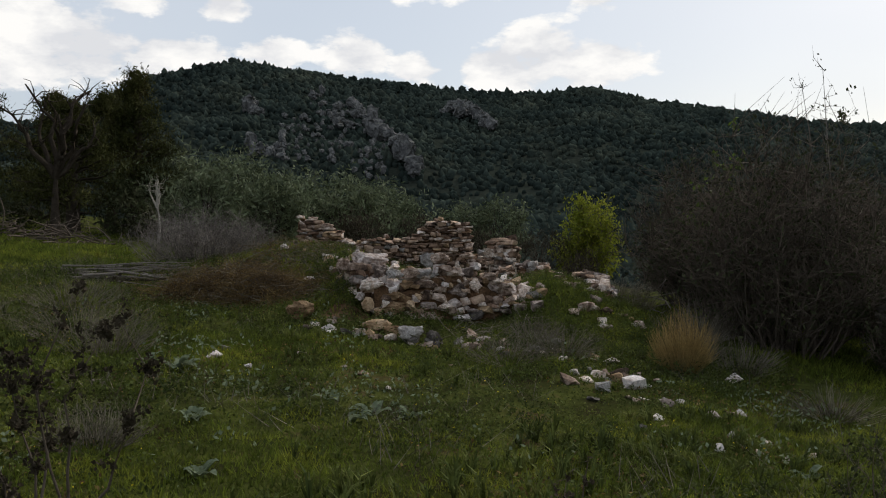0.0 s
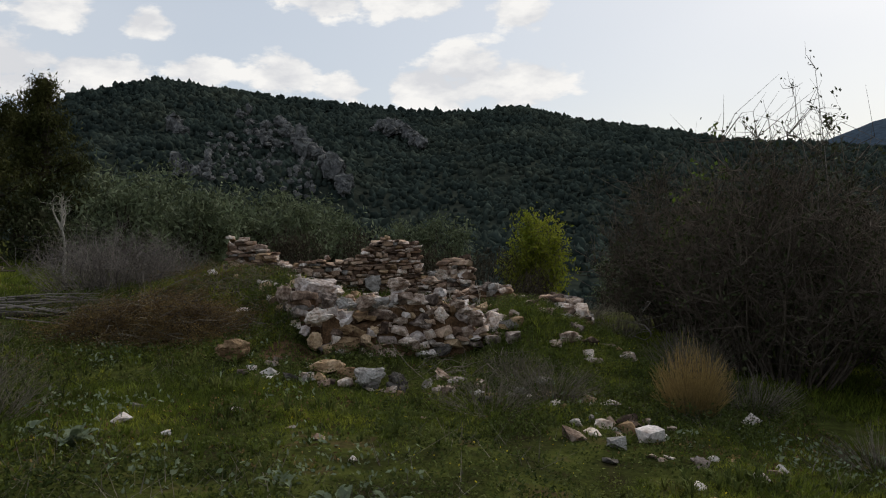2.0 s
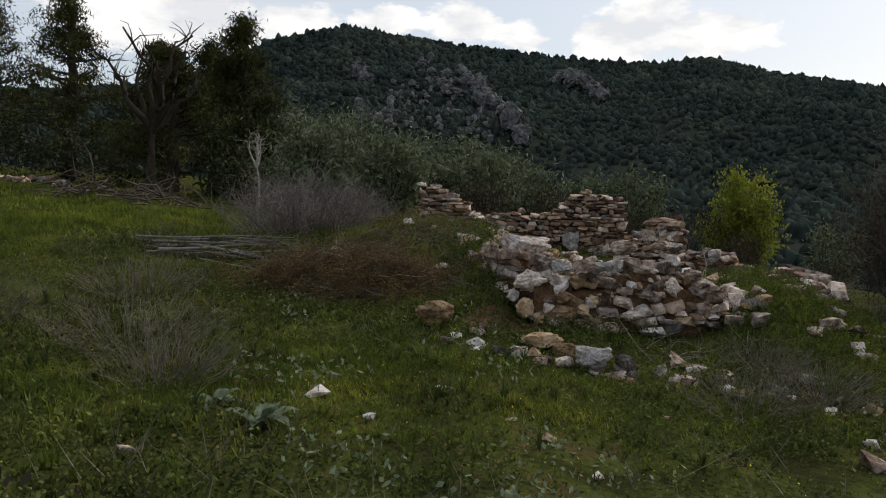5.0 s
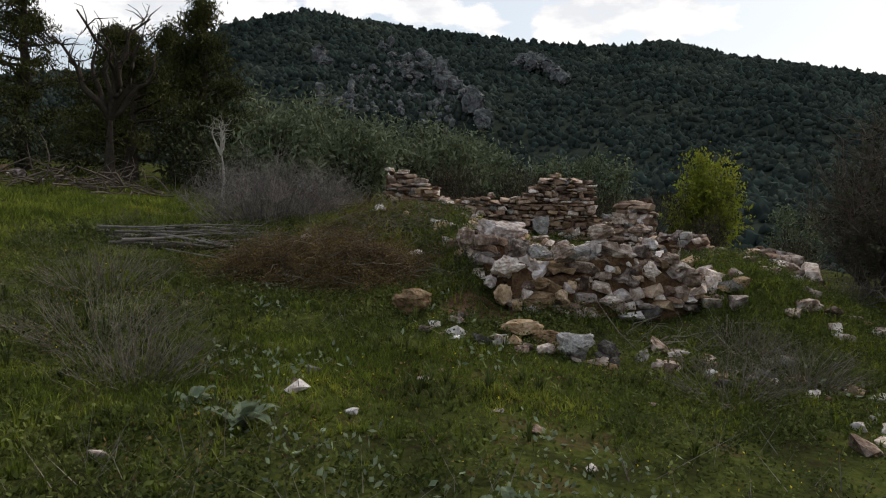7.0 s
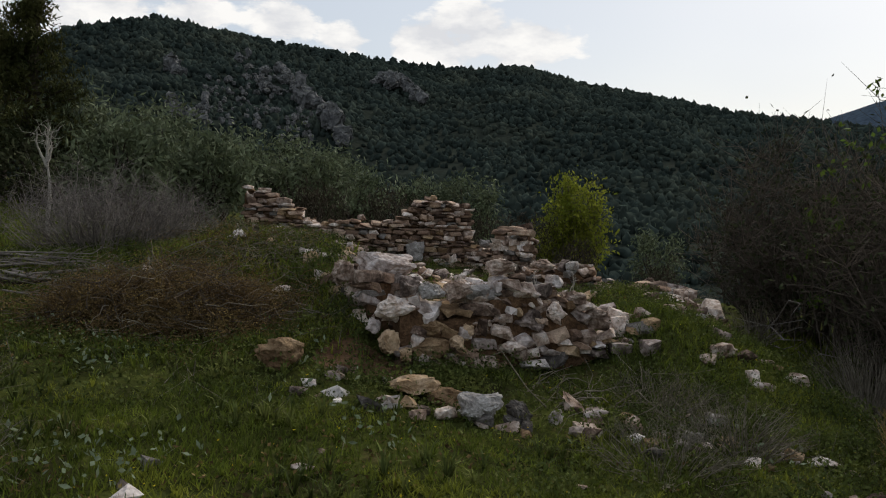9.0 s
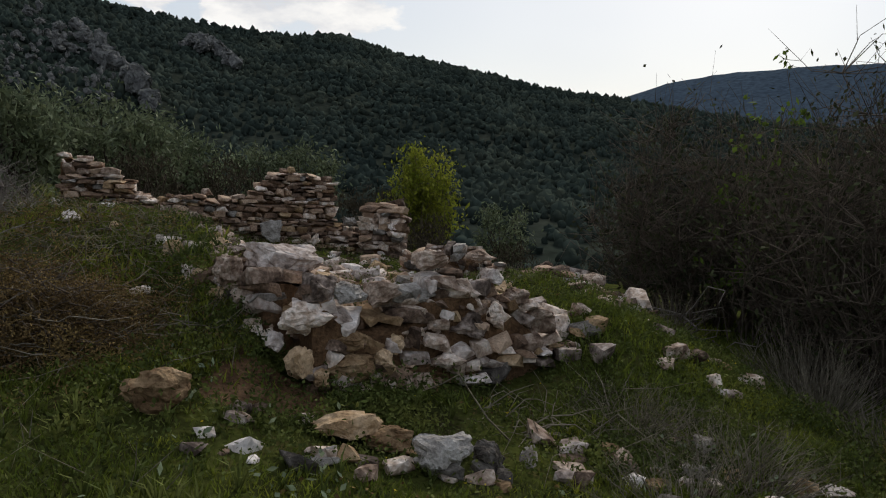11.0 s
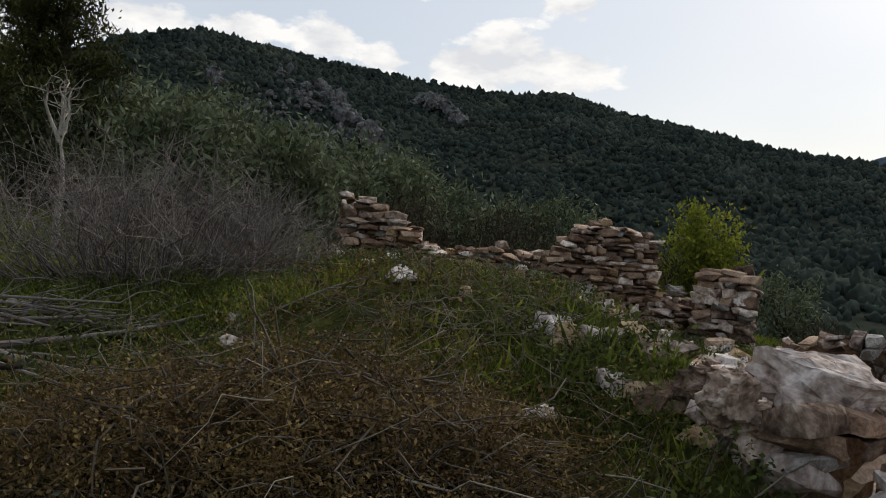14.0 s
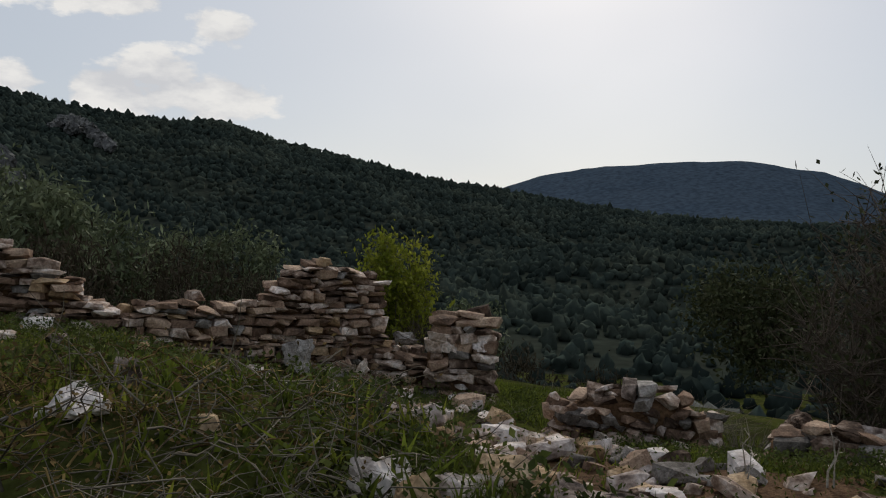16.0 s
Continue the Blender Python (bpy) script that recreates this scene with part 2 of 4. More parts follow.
def indexed_mesh(name, verts, faces, material, smooth=True):
    verts, faces = np.asarray(verts, dtype=np.float32), np.asarray(faces, dtype=np.int32)
    size = faces.shape[1]
    me = bpy.data.meshes.new(name)
    me.vertices.add(len(verts))
    me.vertices.foreach_set("co", verts.ravel())
    me.loops.add(faces.size)
    me.loops.foreach_set("vertex_index", faces.ravel())
    me.polygons.add(len(faces))
    me.polygons.foreach_set("loop_start", np.arange(0, faces.size, size, dtype=np.int32))
    if smooth:
        me.polygons.foreach_set("use_smooth", np.ones(len(faces), dtype=bool))
    me.update(calc_edges=True)
    me.materials.append(material)
    return me


def leaves(name, centres, length, width, material, up=0.3):
    """A pointed leaf (a kite of four corners) at every centre, turned at random."""
    c = np.asarray(centres, dtype=float)
    n = len(c)
    d = rng.normal(size=(n, 3))
    d[:, 2] += up * 2
    d /= np.linalg.norm(d, axis=1)[:, None]
    s = np.cross(d, rng.normal(size=(n, 3)))
    s /= np.linalg.norm(s, axis=1)[:, None]
    ln = (length * rng.uniform(0.6, 1.4, n))[:, None]
    wd = (width * rng.uniform(0.6, 1.4, n))[:, None]
    v = np.stack([c - d * ln * 0.5, c + s * wd * 0.5, c + d * ln * 0.5, c - s * wd * 0.5], axis=1)
    return raw_mesh(name, v, 4, material)


def sticks(name, lines, radii, material, sides=3):
    """Tapered tubes along many lines of the same number of points: lines (n, k, 3), radii (n,)."""
    L = np.asarray(lines, dtype=float)
    n, k, _ = L.shape
    radii = np.broadcast_to(np.asarray(radii, dtype=float), (n,))
    d = np.gradient(L, axis=1)
    d /= np.linalg.norm(d, axis=2)[:, :, None] + 1e-9
    ref = np.where(np.abs(d[:, :, 2:3]) > 0.9, np.array([1.0, 0, 0]), np.array([0, 0, 1.0]))
    a = np.cross(d, ref)
    a /= np.linalg.norm(a, axis=2)[:, :, None] + 1e-9
    b = np.cross(d, a)
    taper = np.linspace(1.0, 0.25, k)[None, :, None] * radii[:, None, None]
    ang = 2 * math.pi * np.arange(sides) / sides
    rings = np.stack([L + taper * (a * math.cos(t) + b * math.sin(t)) for t in ang], axis=2)
    verts = rings.reshape(-1, 3)
    i = np.arange(n)[:, None, None] * k * sides
    j = np.arange(k - 1)[None, :, None] * sides
    q = np.arange(sides)[None, None, :]
    q2 = (q + 1) % sides
    faces = np.stack([i + j + q, i + j + q2, i + j + sides + q2, i + j + sides + q], axis=-1).reshape(-1, 4)
    return indexed_mesh(name, verts, faces, material)


def arcs(starts, ends, k=5, sag=0.1, wobble=0.03):
    """Bent lines from starts to ends."""
    s, e = np.asarray(starts, dtype=float), np.asarray(ends, dtype=float)
    t = np.linspace(0, 1, k)[None, :, None]
    L = s[:, None] * (1 - t) + e[:, None] * t
    ln = np.linalg.norm(e - s, axis=1)[:, None, None]
    off = rng.normal(size=(len(s), 1, 3)) * sag * ln
    L = L + off * np.sin(t * math.pi) + rng.normal(size=L.shape) * wobble * ln * (t * (1.2 - t) * 3)
    return L


def thing(name, label, category, group="", at=(0, 0, 0), kind=""):
    return tagged(place(new(name), at), label, category, group, kind)


def place(ob, at):
    ob.location = at
    return ob


def part(name, me, parent, label=""):
    ob = new(name, me)
    ob.parent = parent
    if label:
        ob["label"] = label
    return ob


# ---- lie of the land ----


def step(a, b, v):
    t = np.clip((v - a) / (b - a), 0, 1)
    return t * t * (3 - 2 * t)


def waves(x, y, f, seed):
    """Cheap smooth noise from a few crossed sines, about -1 to 1."""
    r = np.random.default_rng(seed)
    out = 0
    for i in range(6):
        a, p, g = r.uniform(0, 6.28), r.uniform(0, 6.28), f * r.uniform(0.6, 1.9)
        out = out + np.sin((x * math.cos(a) + y * math.sin(a)) * g + p)
    return out / 3.2


def knoll(x, y):
    """The meadow, the mounds inside and beside the ruin, and the fall to the valley."""
    z = 0.02 + 0.42 * step(9, 15.5, y) + np.where(x < -1, -0.085 * (x + 1), -0.13 * np.minimum(x + 1, 4.5))
    z = np.minimum(z, 2.2)
    held = 1 - step(-1.4, -1.0, x) * (1 - step(16.5, 18.0, y))
    z = z + 0.67 * held * np.exp(-((x + 2.25) / 1.0) ** 2 / 2 - ((y - 14.45) / 1.02) ** 2 / 2)
    z = z + 0.4 * held * np.exp(-((x + 1.32) / 0.34) ** 2 / 2 - ((y - 12.7) / 0.58) ** 2 / 2)
    z = z + 0.14 * np.exp(-((x - 1.6) / 0.4) ** 2 / 2 - ((y - 12.6) / 0.4) ** 2 / 2)
    z = z + 0.55 * np.exp(-((x - 1.95) / 0.85) ** 2 / 2 - ((y - 13.6) / 1.5) ** 2 / 2)
    z = z + 0.30 * np.exp(-((x + 3.2) / 1.3) ** 2 / 2 - ((y - 19.3) / 1.6) ** 2 / 2)
    z = z - 0.09 * np.maximum(0, x - 3.0) - 0.006 * np.maximum(0, x - 3.0) ** 2
    z = z - 0.07 * np.maximum(0, y - 22) * step(-12, 0, x)
    z = z + 0.03 * waves(x, y, 2.6, 3) + 0.035 * waves(x, y, 0.8, 4)
    return np.maximum(z, -7.0)


def ridge(az, table):
    return np.interp(az, [p[0] for p in table], [p[1] for p in table])


SKYLINE = [(-180, 4), (-90, 5), (-45, 5.2), (-32, 5.9), (-26, 6.5), (-22, 8.0), (-19, 9.6), (-17.5, 10.1), (-13.8, 10.8), (-9, 10.2), (-6, 9.8), (-2, 9.3), (2, 8.9), (5.4, 8.55),
           (9, 8.75), (11, 8.65), (14, 7.8), (19.5, 6.8), (24, 5.85), (29.6, 5.2), (32.7, 4.7), (37.3, 4.1), (42, 3.7), (54, 3.4), (90, 4), (180, 4)]
FAR_SKY = [(-180, 1), (20, 1), (26, 4.2), (29.6, 5.27), (32.6, 6.4), (36, 6.9), (40.5, 7.35), (45.8, 7.44), (50.2, 6.7), (54, 5.3), (62, 4), (180, 1)]
RIDGE_R, FAR_R = 560.0, 1900.0


def land(x, y):
    r = np.hypot(x, y) + 1e-6
    az = np.degrees(np.arctan2(x, y))
    near = knoll(x, y)
    f = step(50, 110, r)
    t = np.clip((r - 60) / (RIDGE_R - 60), 0, 1.0)
    e1 = ridge(az, SKYLINE)
    elev = -4.5 + (e1 + 4.5 - 0.2) * t ** 0.75
    hill = 1.5 + r * np.tan(np.radians(elev))
    gully = waves(x, y, 0.018, 11) * 9 + waves(x, y, 0.05, 12) * 3.5
    hill = hill + gully * np.sin(np.clip(t, 0, 1) * math.pi)
    top = 1.5 + RIDGE_R * np.tan(np.radians(e1 - 0.2))
    e2 = ridge(az, FAR_SKY)
    s = np.clip((r - RIDGE_R) / (FAR_R - RIDGE_R), 0, 1)
    far_top = 1.5 + FAR_R * np.tan(np.radians(e2 + 0.06 * waves(az, az * 0.3, 1.3, 31) + 0.03 * waves(az, az, 5.0, 32)))
    behind = top * (1 - s) * (1 - 0.9 * np.sin(s * math.pi / 2)) + far_top * s ** 2 * step(0.1, 1, s)
    beyond = np.maximum(far_top * (1 - (r - FAR_R) / 1500), 5)
    h = np.where(r < RIDGE_R, hill, np.where(r < FAR_R, behind, beyond))
    return near * (1 - f) + h * f


def gz(x, y):
    return float(knoll(np.float64(x), np.float64(y)))


# ---- the ground: one sheet to the horizon ----
NAZ = 500
radii_list = np.concatenate([np.linspace(0.001, 3, 24)[:-1], 3 * 1.0155 ** np.arange(0, 440)])
azs = np.linspace(0, 2 * math.pi, NAZ, endpoint=False)
RR, AA = np.meshgrid(radii_list, azs, indexing="ij")
GX, GY = -1.0 + RR * np.sin(AA), 9.0 + RR * np.cos(AA)
GZ = land(GX, GY)
gv = np.stack([GX, GY, GZ], axis=-1).reshape(-1, 3)
ii = np.arange(len(radii_list) - 1)[:, None] * NAZ
jj = np.arange(NAZ)[None, :]
gf = np.stack([ii + jj, ii + NAZ + jj, ii + NAZ + (jj + 1) % NAZ, ii + (jj + 1) % NAZ], axis=-1).reshape(-1, 4)[:, ::-1]
gme = indexed_mesh("ground", gv, gf, M_GROUND)
gme.materials.append(M_HILL)
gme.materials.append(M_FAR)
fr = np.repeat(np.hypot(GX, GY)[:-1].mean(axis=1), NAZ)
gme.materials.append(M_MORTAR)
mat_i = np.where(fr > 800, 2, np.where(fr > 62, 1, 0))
px_, py_ = GX[:-1].ravel(), GY[:-1].ravel()
mat_i[((px_ + 1.3) / 0.42) ** 2 + ((py_ - 11.5) / 0.34) ** 2 + 0.35 * waves(px_, py_, 7.0, 61) < 1] = 3
inner = ((px_ + 0.05) / 1.35) ** 2 + ((py_ - 15.4) / 2.7) ** 2 + 0.3 * waves(px_, py_, 3.0, 62) < 1
mat_i[inner] = 3
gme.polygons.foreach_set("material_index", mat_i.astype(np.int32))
tagged(new("ground", gme), "grassy hillside meadow falling to a wooded valley", "ground", kind="structure")

# ---- woods on the far slopes ----


def woods(name, az0, az1, r0, r1, count, size, material, label, crest=0, fineness=2):
    n = count
    az = np.radians(rng.uniform(az0, az1, n))
    r = np.sqrt(rng.uniform(r0 ** 2, r1 ** 2, n))
    if crest:
        r[:crest] = rng.uniform(RIDGE_R - 25, RIDGE_R - 1, crest)
    x, y = r * np.sin(az), r * np.cos(az)
    keep = (waves(x, y, 0.03, 21) + rng.normal(size=n) * 0.5 > -2.0)
    keep[:crest] = True
    x, y, r = x[keep], y[keep], r[keep]
    n = len(x)
    z = land(x, y)
    s = size * rng.uniform(0.55, 1.5, n) * (0.36 + 0.64 * r / RIDGE_R)
    bm = bmesh.new()
    bmesh.ops.create_icosphere(bm, subdivisions=fineness, radius=1.0)
    ball = np.array([v.co[:] for v in bm.verts])
    tri = np.array([[v.index for v in f.verts] for f in bm.faces])
    bm.free()
    k = len(ball)
    lump = 1 + rng.normal(size=(n, k, 1)) * 0.28
    tall = np.stack([np.ones(n), np.ones(n), rng.uniform(0.9, 1.6, n)], axis=1)[:, None]
    v = np.stack([x, y, z], axis=-1)[:, None] + ball[None] * lump * tall * (s * 0.82)[:, None, None]
    v[:, :, 2] += (s * 0.25)[:, None]
    f = (tri[None] + (np.arange(n) * k)[:, None, None]).reshape(-1, 3)
    return tagged(new(name, indexed_mesh(name, v.reshape(-1, 3), f, material)), label, "woods", kind="stuff")


woods("hillside_woods", -42, 62, 240, 556, 26000, 2.0, M_WOOD, "dense dark evergreen scrub and pines covering the hillside", crest=1500, fineness=1)
woods("hillside_scrub", -42, 62, 95, 260, 5200, 2.1, M_WOOD, "dark evergreen scrub on the lower hillside")
woods("valley_woods", -14, 70, 46, 125, 2600, 1.4, M_WOOD, "dark scrub filling the valley below the ruin")

# ---- rock ----


def rock_mesh(name, material, points=16, detail=0, rough=0.0, seed=0, block=False):
    """An angular stone about one metre across, standing on z = 0: a hull of random corners, broken up further if detail is set."""
    r = random.Random(seed)
    bm = bmesh.new()
    if block:
        for cx in (-1, 1):
            for cy in (-1, 1):
                for cz in (-1, 1):
                    bm.verts.new((cx * r.uniform(0.2, 0.56), cy * r.uniform(0.22, 0.54), cz * r.uniform(0.2, 0.54)))
    for _ in range(7 if block else points):
        v = Vector((r.gauss(0, 1), r.gauss(0, 1), r.gauss(0, 1))).normalized()
        m = max(abs(c) for c in v)
        bm.verts.new(v / (m ** 0.72) * 0.52 * r.uniform(0.88, 1.06))
    res = bmesh.ops.convex_hull(bm, input=bm.verts[:])
    bmesh.ops.delete(bm, geom=list({g for g in res["geom_interior"] + res["geom_unused"] if isinstance(g, bmesh.types.BMVert)}), context="VERTS")
    if detail:
        bmesh.ops.subdivide_edges(bm, edges=bm.edges[:], cuts=detail, use_grid_fill=True)
        bmesh.ops.triangulate(bm, faces=bm.faces[:])
        off = Vector((r.uniform(-50, 50), r.uniform(-50, 50), r.uniform(-50, 50)))
        for v in bm.verts:
            p = v.co.copy()
            p += noise.noise_vector(p * 2.3 + off) * rough * 0.5 + noise.noise_vector(p * 6 + off) * rough * 0.35
            ledge = noise.noise(Vector((p.x * 1.5, p.y * 1.5, p.z * 9)) + off)
            p += Vector((p.x, p.y, 0)) * ledge * rough * 0.7 + noise.noise_vector(p * 15 + off) * rough * 0.16
            v.co = p
    lo, hi = min(v.co.z for v in bm.verts), max(v.co.z for v in bm.verts)
    for v in bm.verts:
        v.co.z = (v.co.z - lo) / (hi - lo)
    bmesh.ops.recalc_face_normals(bm, faces=bm.faces[:])
    me = bpy.data.meshes.new(name)
    bm.to_mesh(me)
    bm.free()
    me.materials.append(material)
    return me


KINDS = (("mixed", M_STONE), ("slate", M_SLATE), ("white", M_WHITE), ("ochre", M_OCHRE), ("grey", M_GREY))
ROUND_KINDS = {k: [rock_mesh("stone_" + k, m, 15, 0, 0, 100 * i + s) for s in range(10)] for i, (k, m) in enumerate(KINDS)}
STONE_KINDS = {k: ROUND_KINDS[k][:4] + [rock_mesh("stone_" + k, m, 18, 0, 0, 500 + 100 * i + s, True) for s in range(14)] for i, (k, m) in enumerate(KINDS)}
BOULDERS = {k: [rock_mesh("boulder_" + k, m, 20, 5, 0.22, 900 + 100 * i + s) for s in range(3)] for i, (k, m) in enumerate(
    (("mixed", M_STONE), ("white", M_WHITE), ("ochre", M_OCHRE), ("grey", M_GREY)))}
CRAGS = [rock_mesh("crag", M_CRAG, 18, 3, 0.4, 40 + s) for s in range(5)]


def march(az, el):
    """Where a line of sight from the first eye, by bearing and height, meets the hill."""
    a, e = radians(az), radians(el)
    r = np.linspace(80, 558, 1500)
    h = land(r * math.sin(a), r * math.cos(a))
    hit = np.nonzero(h > 1.55 + r * math.tan(e))[0]
    d = r[hit[0]] if len(hit) else 545
    return d * math.sin(a), d * math.cos(a), d


def crag_group(az, el, spread_az, spread_el, tilt, count, size):
    rr = random.Random(int(az * 10 + el * 100))
    for i in range(count):
        u = rr.uniform(-1, 1)
        x, y, d = march(az + u * spread_az, el + u * spread_az * tilt + rr.gauss(0, spread_el))
        ob = new("crag", rr.choice(CRAGS))
        s = size * rr.uniform(0.7, 1.7)
        ob.scale = (s * rr.uniform(0.7, 1.3), s * 0.9, s * rr.uniform(0.8, 1.7))
        ob.rotation_euler = (rr.uniform(-0.3, 0.3), rr.uniform(-0.3, 0.3), rr.uniform(0, 6))
        ob.location = (x, y, float(land(np.float64(x), np.float64(y))) + 1.6)
        tagged(ob, "grey limestone crag among scrub on the hillside", "rock", "crags on the hill")


crag_group(-12.6, 6.9, 0.4, 0.2, -0.3, 9, 4.6)
crag_group(-7.5, 7.0, 1.2, 0.45, -0.6, 34, 2.4)
crag_group(-3.8, 5.1, 2.1, 0.22, -1.1, 44, 4.2)
crag_group(-11.8, 4.4, 1.2, 0.35, 0.1, 22, 2.3)
crag_group(-7.5, 5.2, 3.6, 1.1, -0.3, 110, 1.5)
crag_group(1.2, 7.0, 1.2, 0.2, -0.2, 18, 4.2)
crag_group(3.2, 6.1, 0.9, 0.2, -0.5, 9, 3.6)

# ---- the ruin: dry-stone walls on the mound ----


def pick(rr, weights, kinds=None):
    return rr.choice((kinds or STONE_KINDS)[rr.choices(list(weights), list(weights.values()))[0]])


def dry_wall(name, label, line, thick, top, base, weights, seed, course=(0.05, 0.13), length=(0.12, 0.34), lean=0.0, mess=0.0, gaps=0.0):
    """Courses of single stones on both faces of an earth core. line: plan points; top, base: heights by the distance along."""
    rr = random.Random(seed)
    pts = [Vector(p) for p in line]
    lens = [(b - a).length for a, b in zip(pts, pts[1:])]
    total = sum(lens)

    def along(s):
        for (a, b), l in zip(zip(pts, pts[1:]), lens):
            if s <= l or (b - pts[-1]).length < 1e-6:
                d = (b - a).normalized()
                return a + d * s, d
            s -= l

    # core
    bm = bmesh.new()
    n = max(6, int(total / 0.12))
    rows = []
    for i in range(n + 1):
        s = total * i / n
        p, d = along(s)
        nrm = Vector((-d.y, d.x))
        w = thick * 0.28
        zt = max(top(s) - 0.10 + rr.uniform(-0.03, 0.03), base(s) + 0.02)
        zb = base(s) - 0.25
        rows.append([bm.verts.new((*(p + nrm * k * w), z)) for k, z in ((-1, zb), (-1.05, zt - 0.06), (-0.4, zt), (0.5, zt + 0.01), (1.05, zt - 0.05), (1, zb))])
    for a, b in zip(rows, rows[1:]):
        for k in range(5):
            bm.faces.new((a[k], b[k], b[k + 1], a[k + 1]))
    for r in (rows[0], rows[-1]):
        bm.faces.new(r)
    bmesh.ops.recalc_face_normals(bm, faces=bm.faces[:])
    me = bpy.data.meshes.new("wall_core")
    bm.to_mesh(me)
    bm.free()
    me.materials.append(M_MORTAR)
    wall = tagged(new(name, me), label, "wall", kind="structure")
    placed = 0
    for side in (-1, 1):
        z = min(base(total * i / 20) for i in range(21)) - 0.05
        while True:
            h = rr.uniform(*course)
            any_stone = False
            s = rr.uniform(-0.05, 0.05)
            while s < total:
                ln = rr.uniform(*length) * (1.25 if h > 0.1 else 1.0)
                mid = min(total, max(0, s + ln / 2))
                if base(mid) - h < z and z + h * 0.7 < top(mid) + rr.uniform(-0.05, 0.05) and rr.random() >= gaps:
                    any_stone = True
                    p, d = along(mid)
                    nrm = Vector((-d.y, d.x))
                    dep = thick * rr.uniform(0.42, 0.6)
                    out = thick * 0.5 - dep * 0.5 + rr.uniform(-0.03, 0.035) - lean * (z - base(mid))
                    c = p + nrm * side * out
                    ob = new("stone", pick(rr, weights))
                    ob.parent = wall
                    hh = h * rr.uniform(0.85, 1.35 + 1.2 * mess)
                    ob.scale = (ln * rr.uniform(1.0, 1.2), dep, hh)
                    ob.rotation_euler = (rr.gauss(0, 0.1 + 0.5 * mess), rr.gauss(0, (0.13 if course[1] > 0.13 else 0.07) + 0.7 * mess), math.atan2(d.y, d.x) + rr.gauss(0, 0.12 + mess) + rr.choice((0, math.pi)))
                    ob.location = (c.x, c.y, z)
                    placed += 1
                s += ln * rr.uniform(0.95, 1.1)
            z += h * 0.93
            if not any_stone and z > 0.6 + max(base(total * i / 20) for i in range(21)):
                break
            if z > 3:
                break
    return wall


def prof(*pairs):
    xs, ys = [p[0] for p in pairs], [p[1] for p in pairs]
    return lambda s: float(np.interp(s, xs, ys))


ROUGH = {"mixed": 5, "white": 2.2, "ochre": 1.6, "slate": 2.4, "grey": 0.25}
FLAT = {"slate": 5, "mixed": 3.2, "ochre": 0.8, "grey": 0.6}
dry_wall("wall_front", "tumbled rubble wall of pale limestone with earth between", [(-1.02, 11.93), (-0.2, 12.12), (1.2, 12.55)], 0.6,
         prof((0, 0.84), (0.2, 0.78), (0.3, 0.6), (0.62, 0.64), (0.85, 0.85), (1.2, 0.9), (1.5, 0.78), (1.9, 0.55), (2.3, 0.3)),
         prof((0, 0.12), (0.8, 0.12), (2.0, 0.2), (2.6, 0.22)), ROUGH, 5, course=(0.045, 0.13), length=(0.07, 0.22), lean=0.2, mess=0.2, gaps=0.16)
dry_wall("wall_left", "low broken rubble wall buried by the grassy mound", [(-1.12, 12.2), (-1.5, 13.0), (-1.72, 13.8), (-1.55, 14.9), (-1.2, 16.2)], 0.55,
         prof((0, 0.9), (0.5, 0.84), (1.0, 0.84), (1.8, 0.86), (2.6, 0.84), (3.4, 0.66), (4.4, 0.42)),
         prof((0, 0.15), (1.0, 0.35), (2.0, 0.6), (4.4, 0.3)), ROUGH, 6, course=(0.05, 0.13), length=(0.08, 0.24), mess=0.18)
dry_wall("wall_back", "drystone back wall of thin reddish schist slabs", [(-2.1, 20.0), (-0.6, 20.2), (0.62, 20.28)], 0.55,
         prof((0, 1.0), (0.4, 1.14), (1.2, 1.16), (1.42, 1.14), (1.5, 1.3), (1.7, 1.42), (1.95, 1.58), (2.1, 1.6), (2.3, 1.5), (2.72, 1.42)),
         prof((0, 0.45), (1.5, 0.3), (3.1, 0.2)), FLAT, 7, course=(0.04, 0.1), length=(0.09, 0.26))
dry_wall("wall_corner", "broken wall stub overgrown with weeds", [(0.68, 20.3), (1.1, 19.95)], 0.5,
         prof((0, 0.8), (0.3, 0.66), (0.55, 0.62)), prof((0, 0.1), (0.6, 0.1)), FLAT, 8, course=(0.05, 0.11), length=(0.1, 0.26))
dry_wall("wall_pier", "standing pier of squared schist and limestone blocks", [(1.08, 19.72), (1.62, 19.4)], 0.5,
         prof((0, 0.98), (0.15, 1.1), (0.4, 1.13), (0.62, 1.02)), prof((0, 0.1), (0.7, 0.0)), {"mixed": 4, "grey": 2, "slate": 3, "white": 0.9}, 18, course=(0.05, 0.14), length=(0.12, 0.28))
dry_wall("wall_far_left", "stub of schist wall stepping down into weeds", [(-3.5, 20.25), (-3.0, 20.3), (-2.2, 20.1)], 0.5,
         prof((0, 1.66), (0.5, 1.66), (0.56, 1.55), (0.8, 1.5), (1.0, 1.25), (1.35, 1.05)),
         prof((0, 0.95), (1.4, 0.6)), FLAT, 9, course=(0.04, 0.11), length=(0.1, 0.3))
dry_wall("wall_right", "low collapsed rubble wall in long grass", [(1.15, 17.35), (1.8, 17.1), (2.35, 16.75)], 0.5,
         prof((0, 0.45), (0.3, 0.62), (0.9, 0.66), (1.3, 0.44)),
         prof((0, 0.1), (1.4, 0.0)), {"mixed": 4, "slate": 3, "grey": 1, "white": 0.6}, 10, course=(0.04, 0.11), length=(0.07, 0.22), lean=0.12, mess=0.2, gaps=0.12)
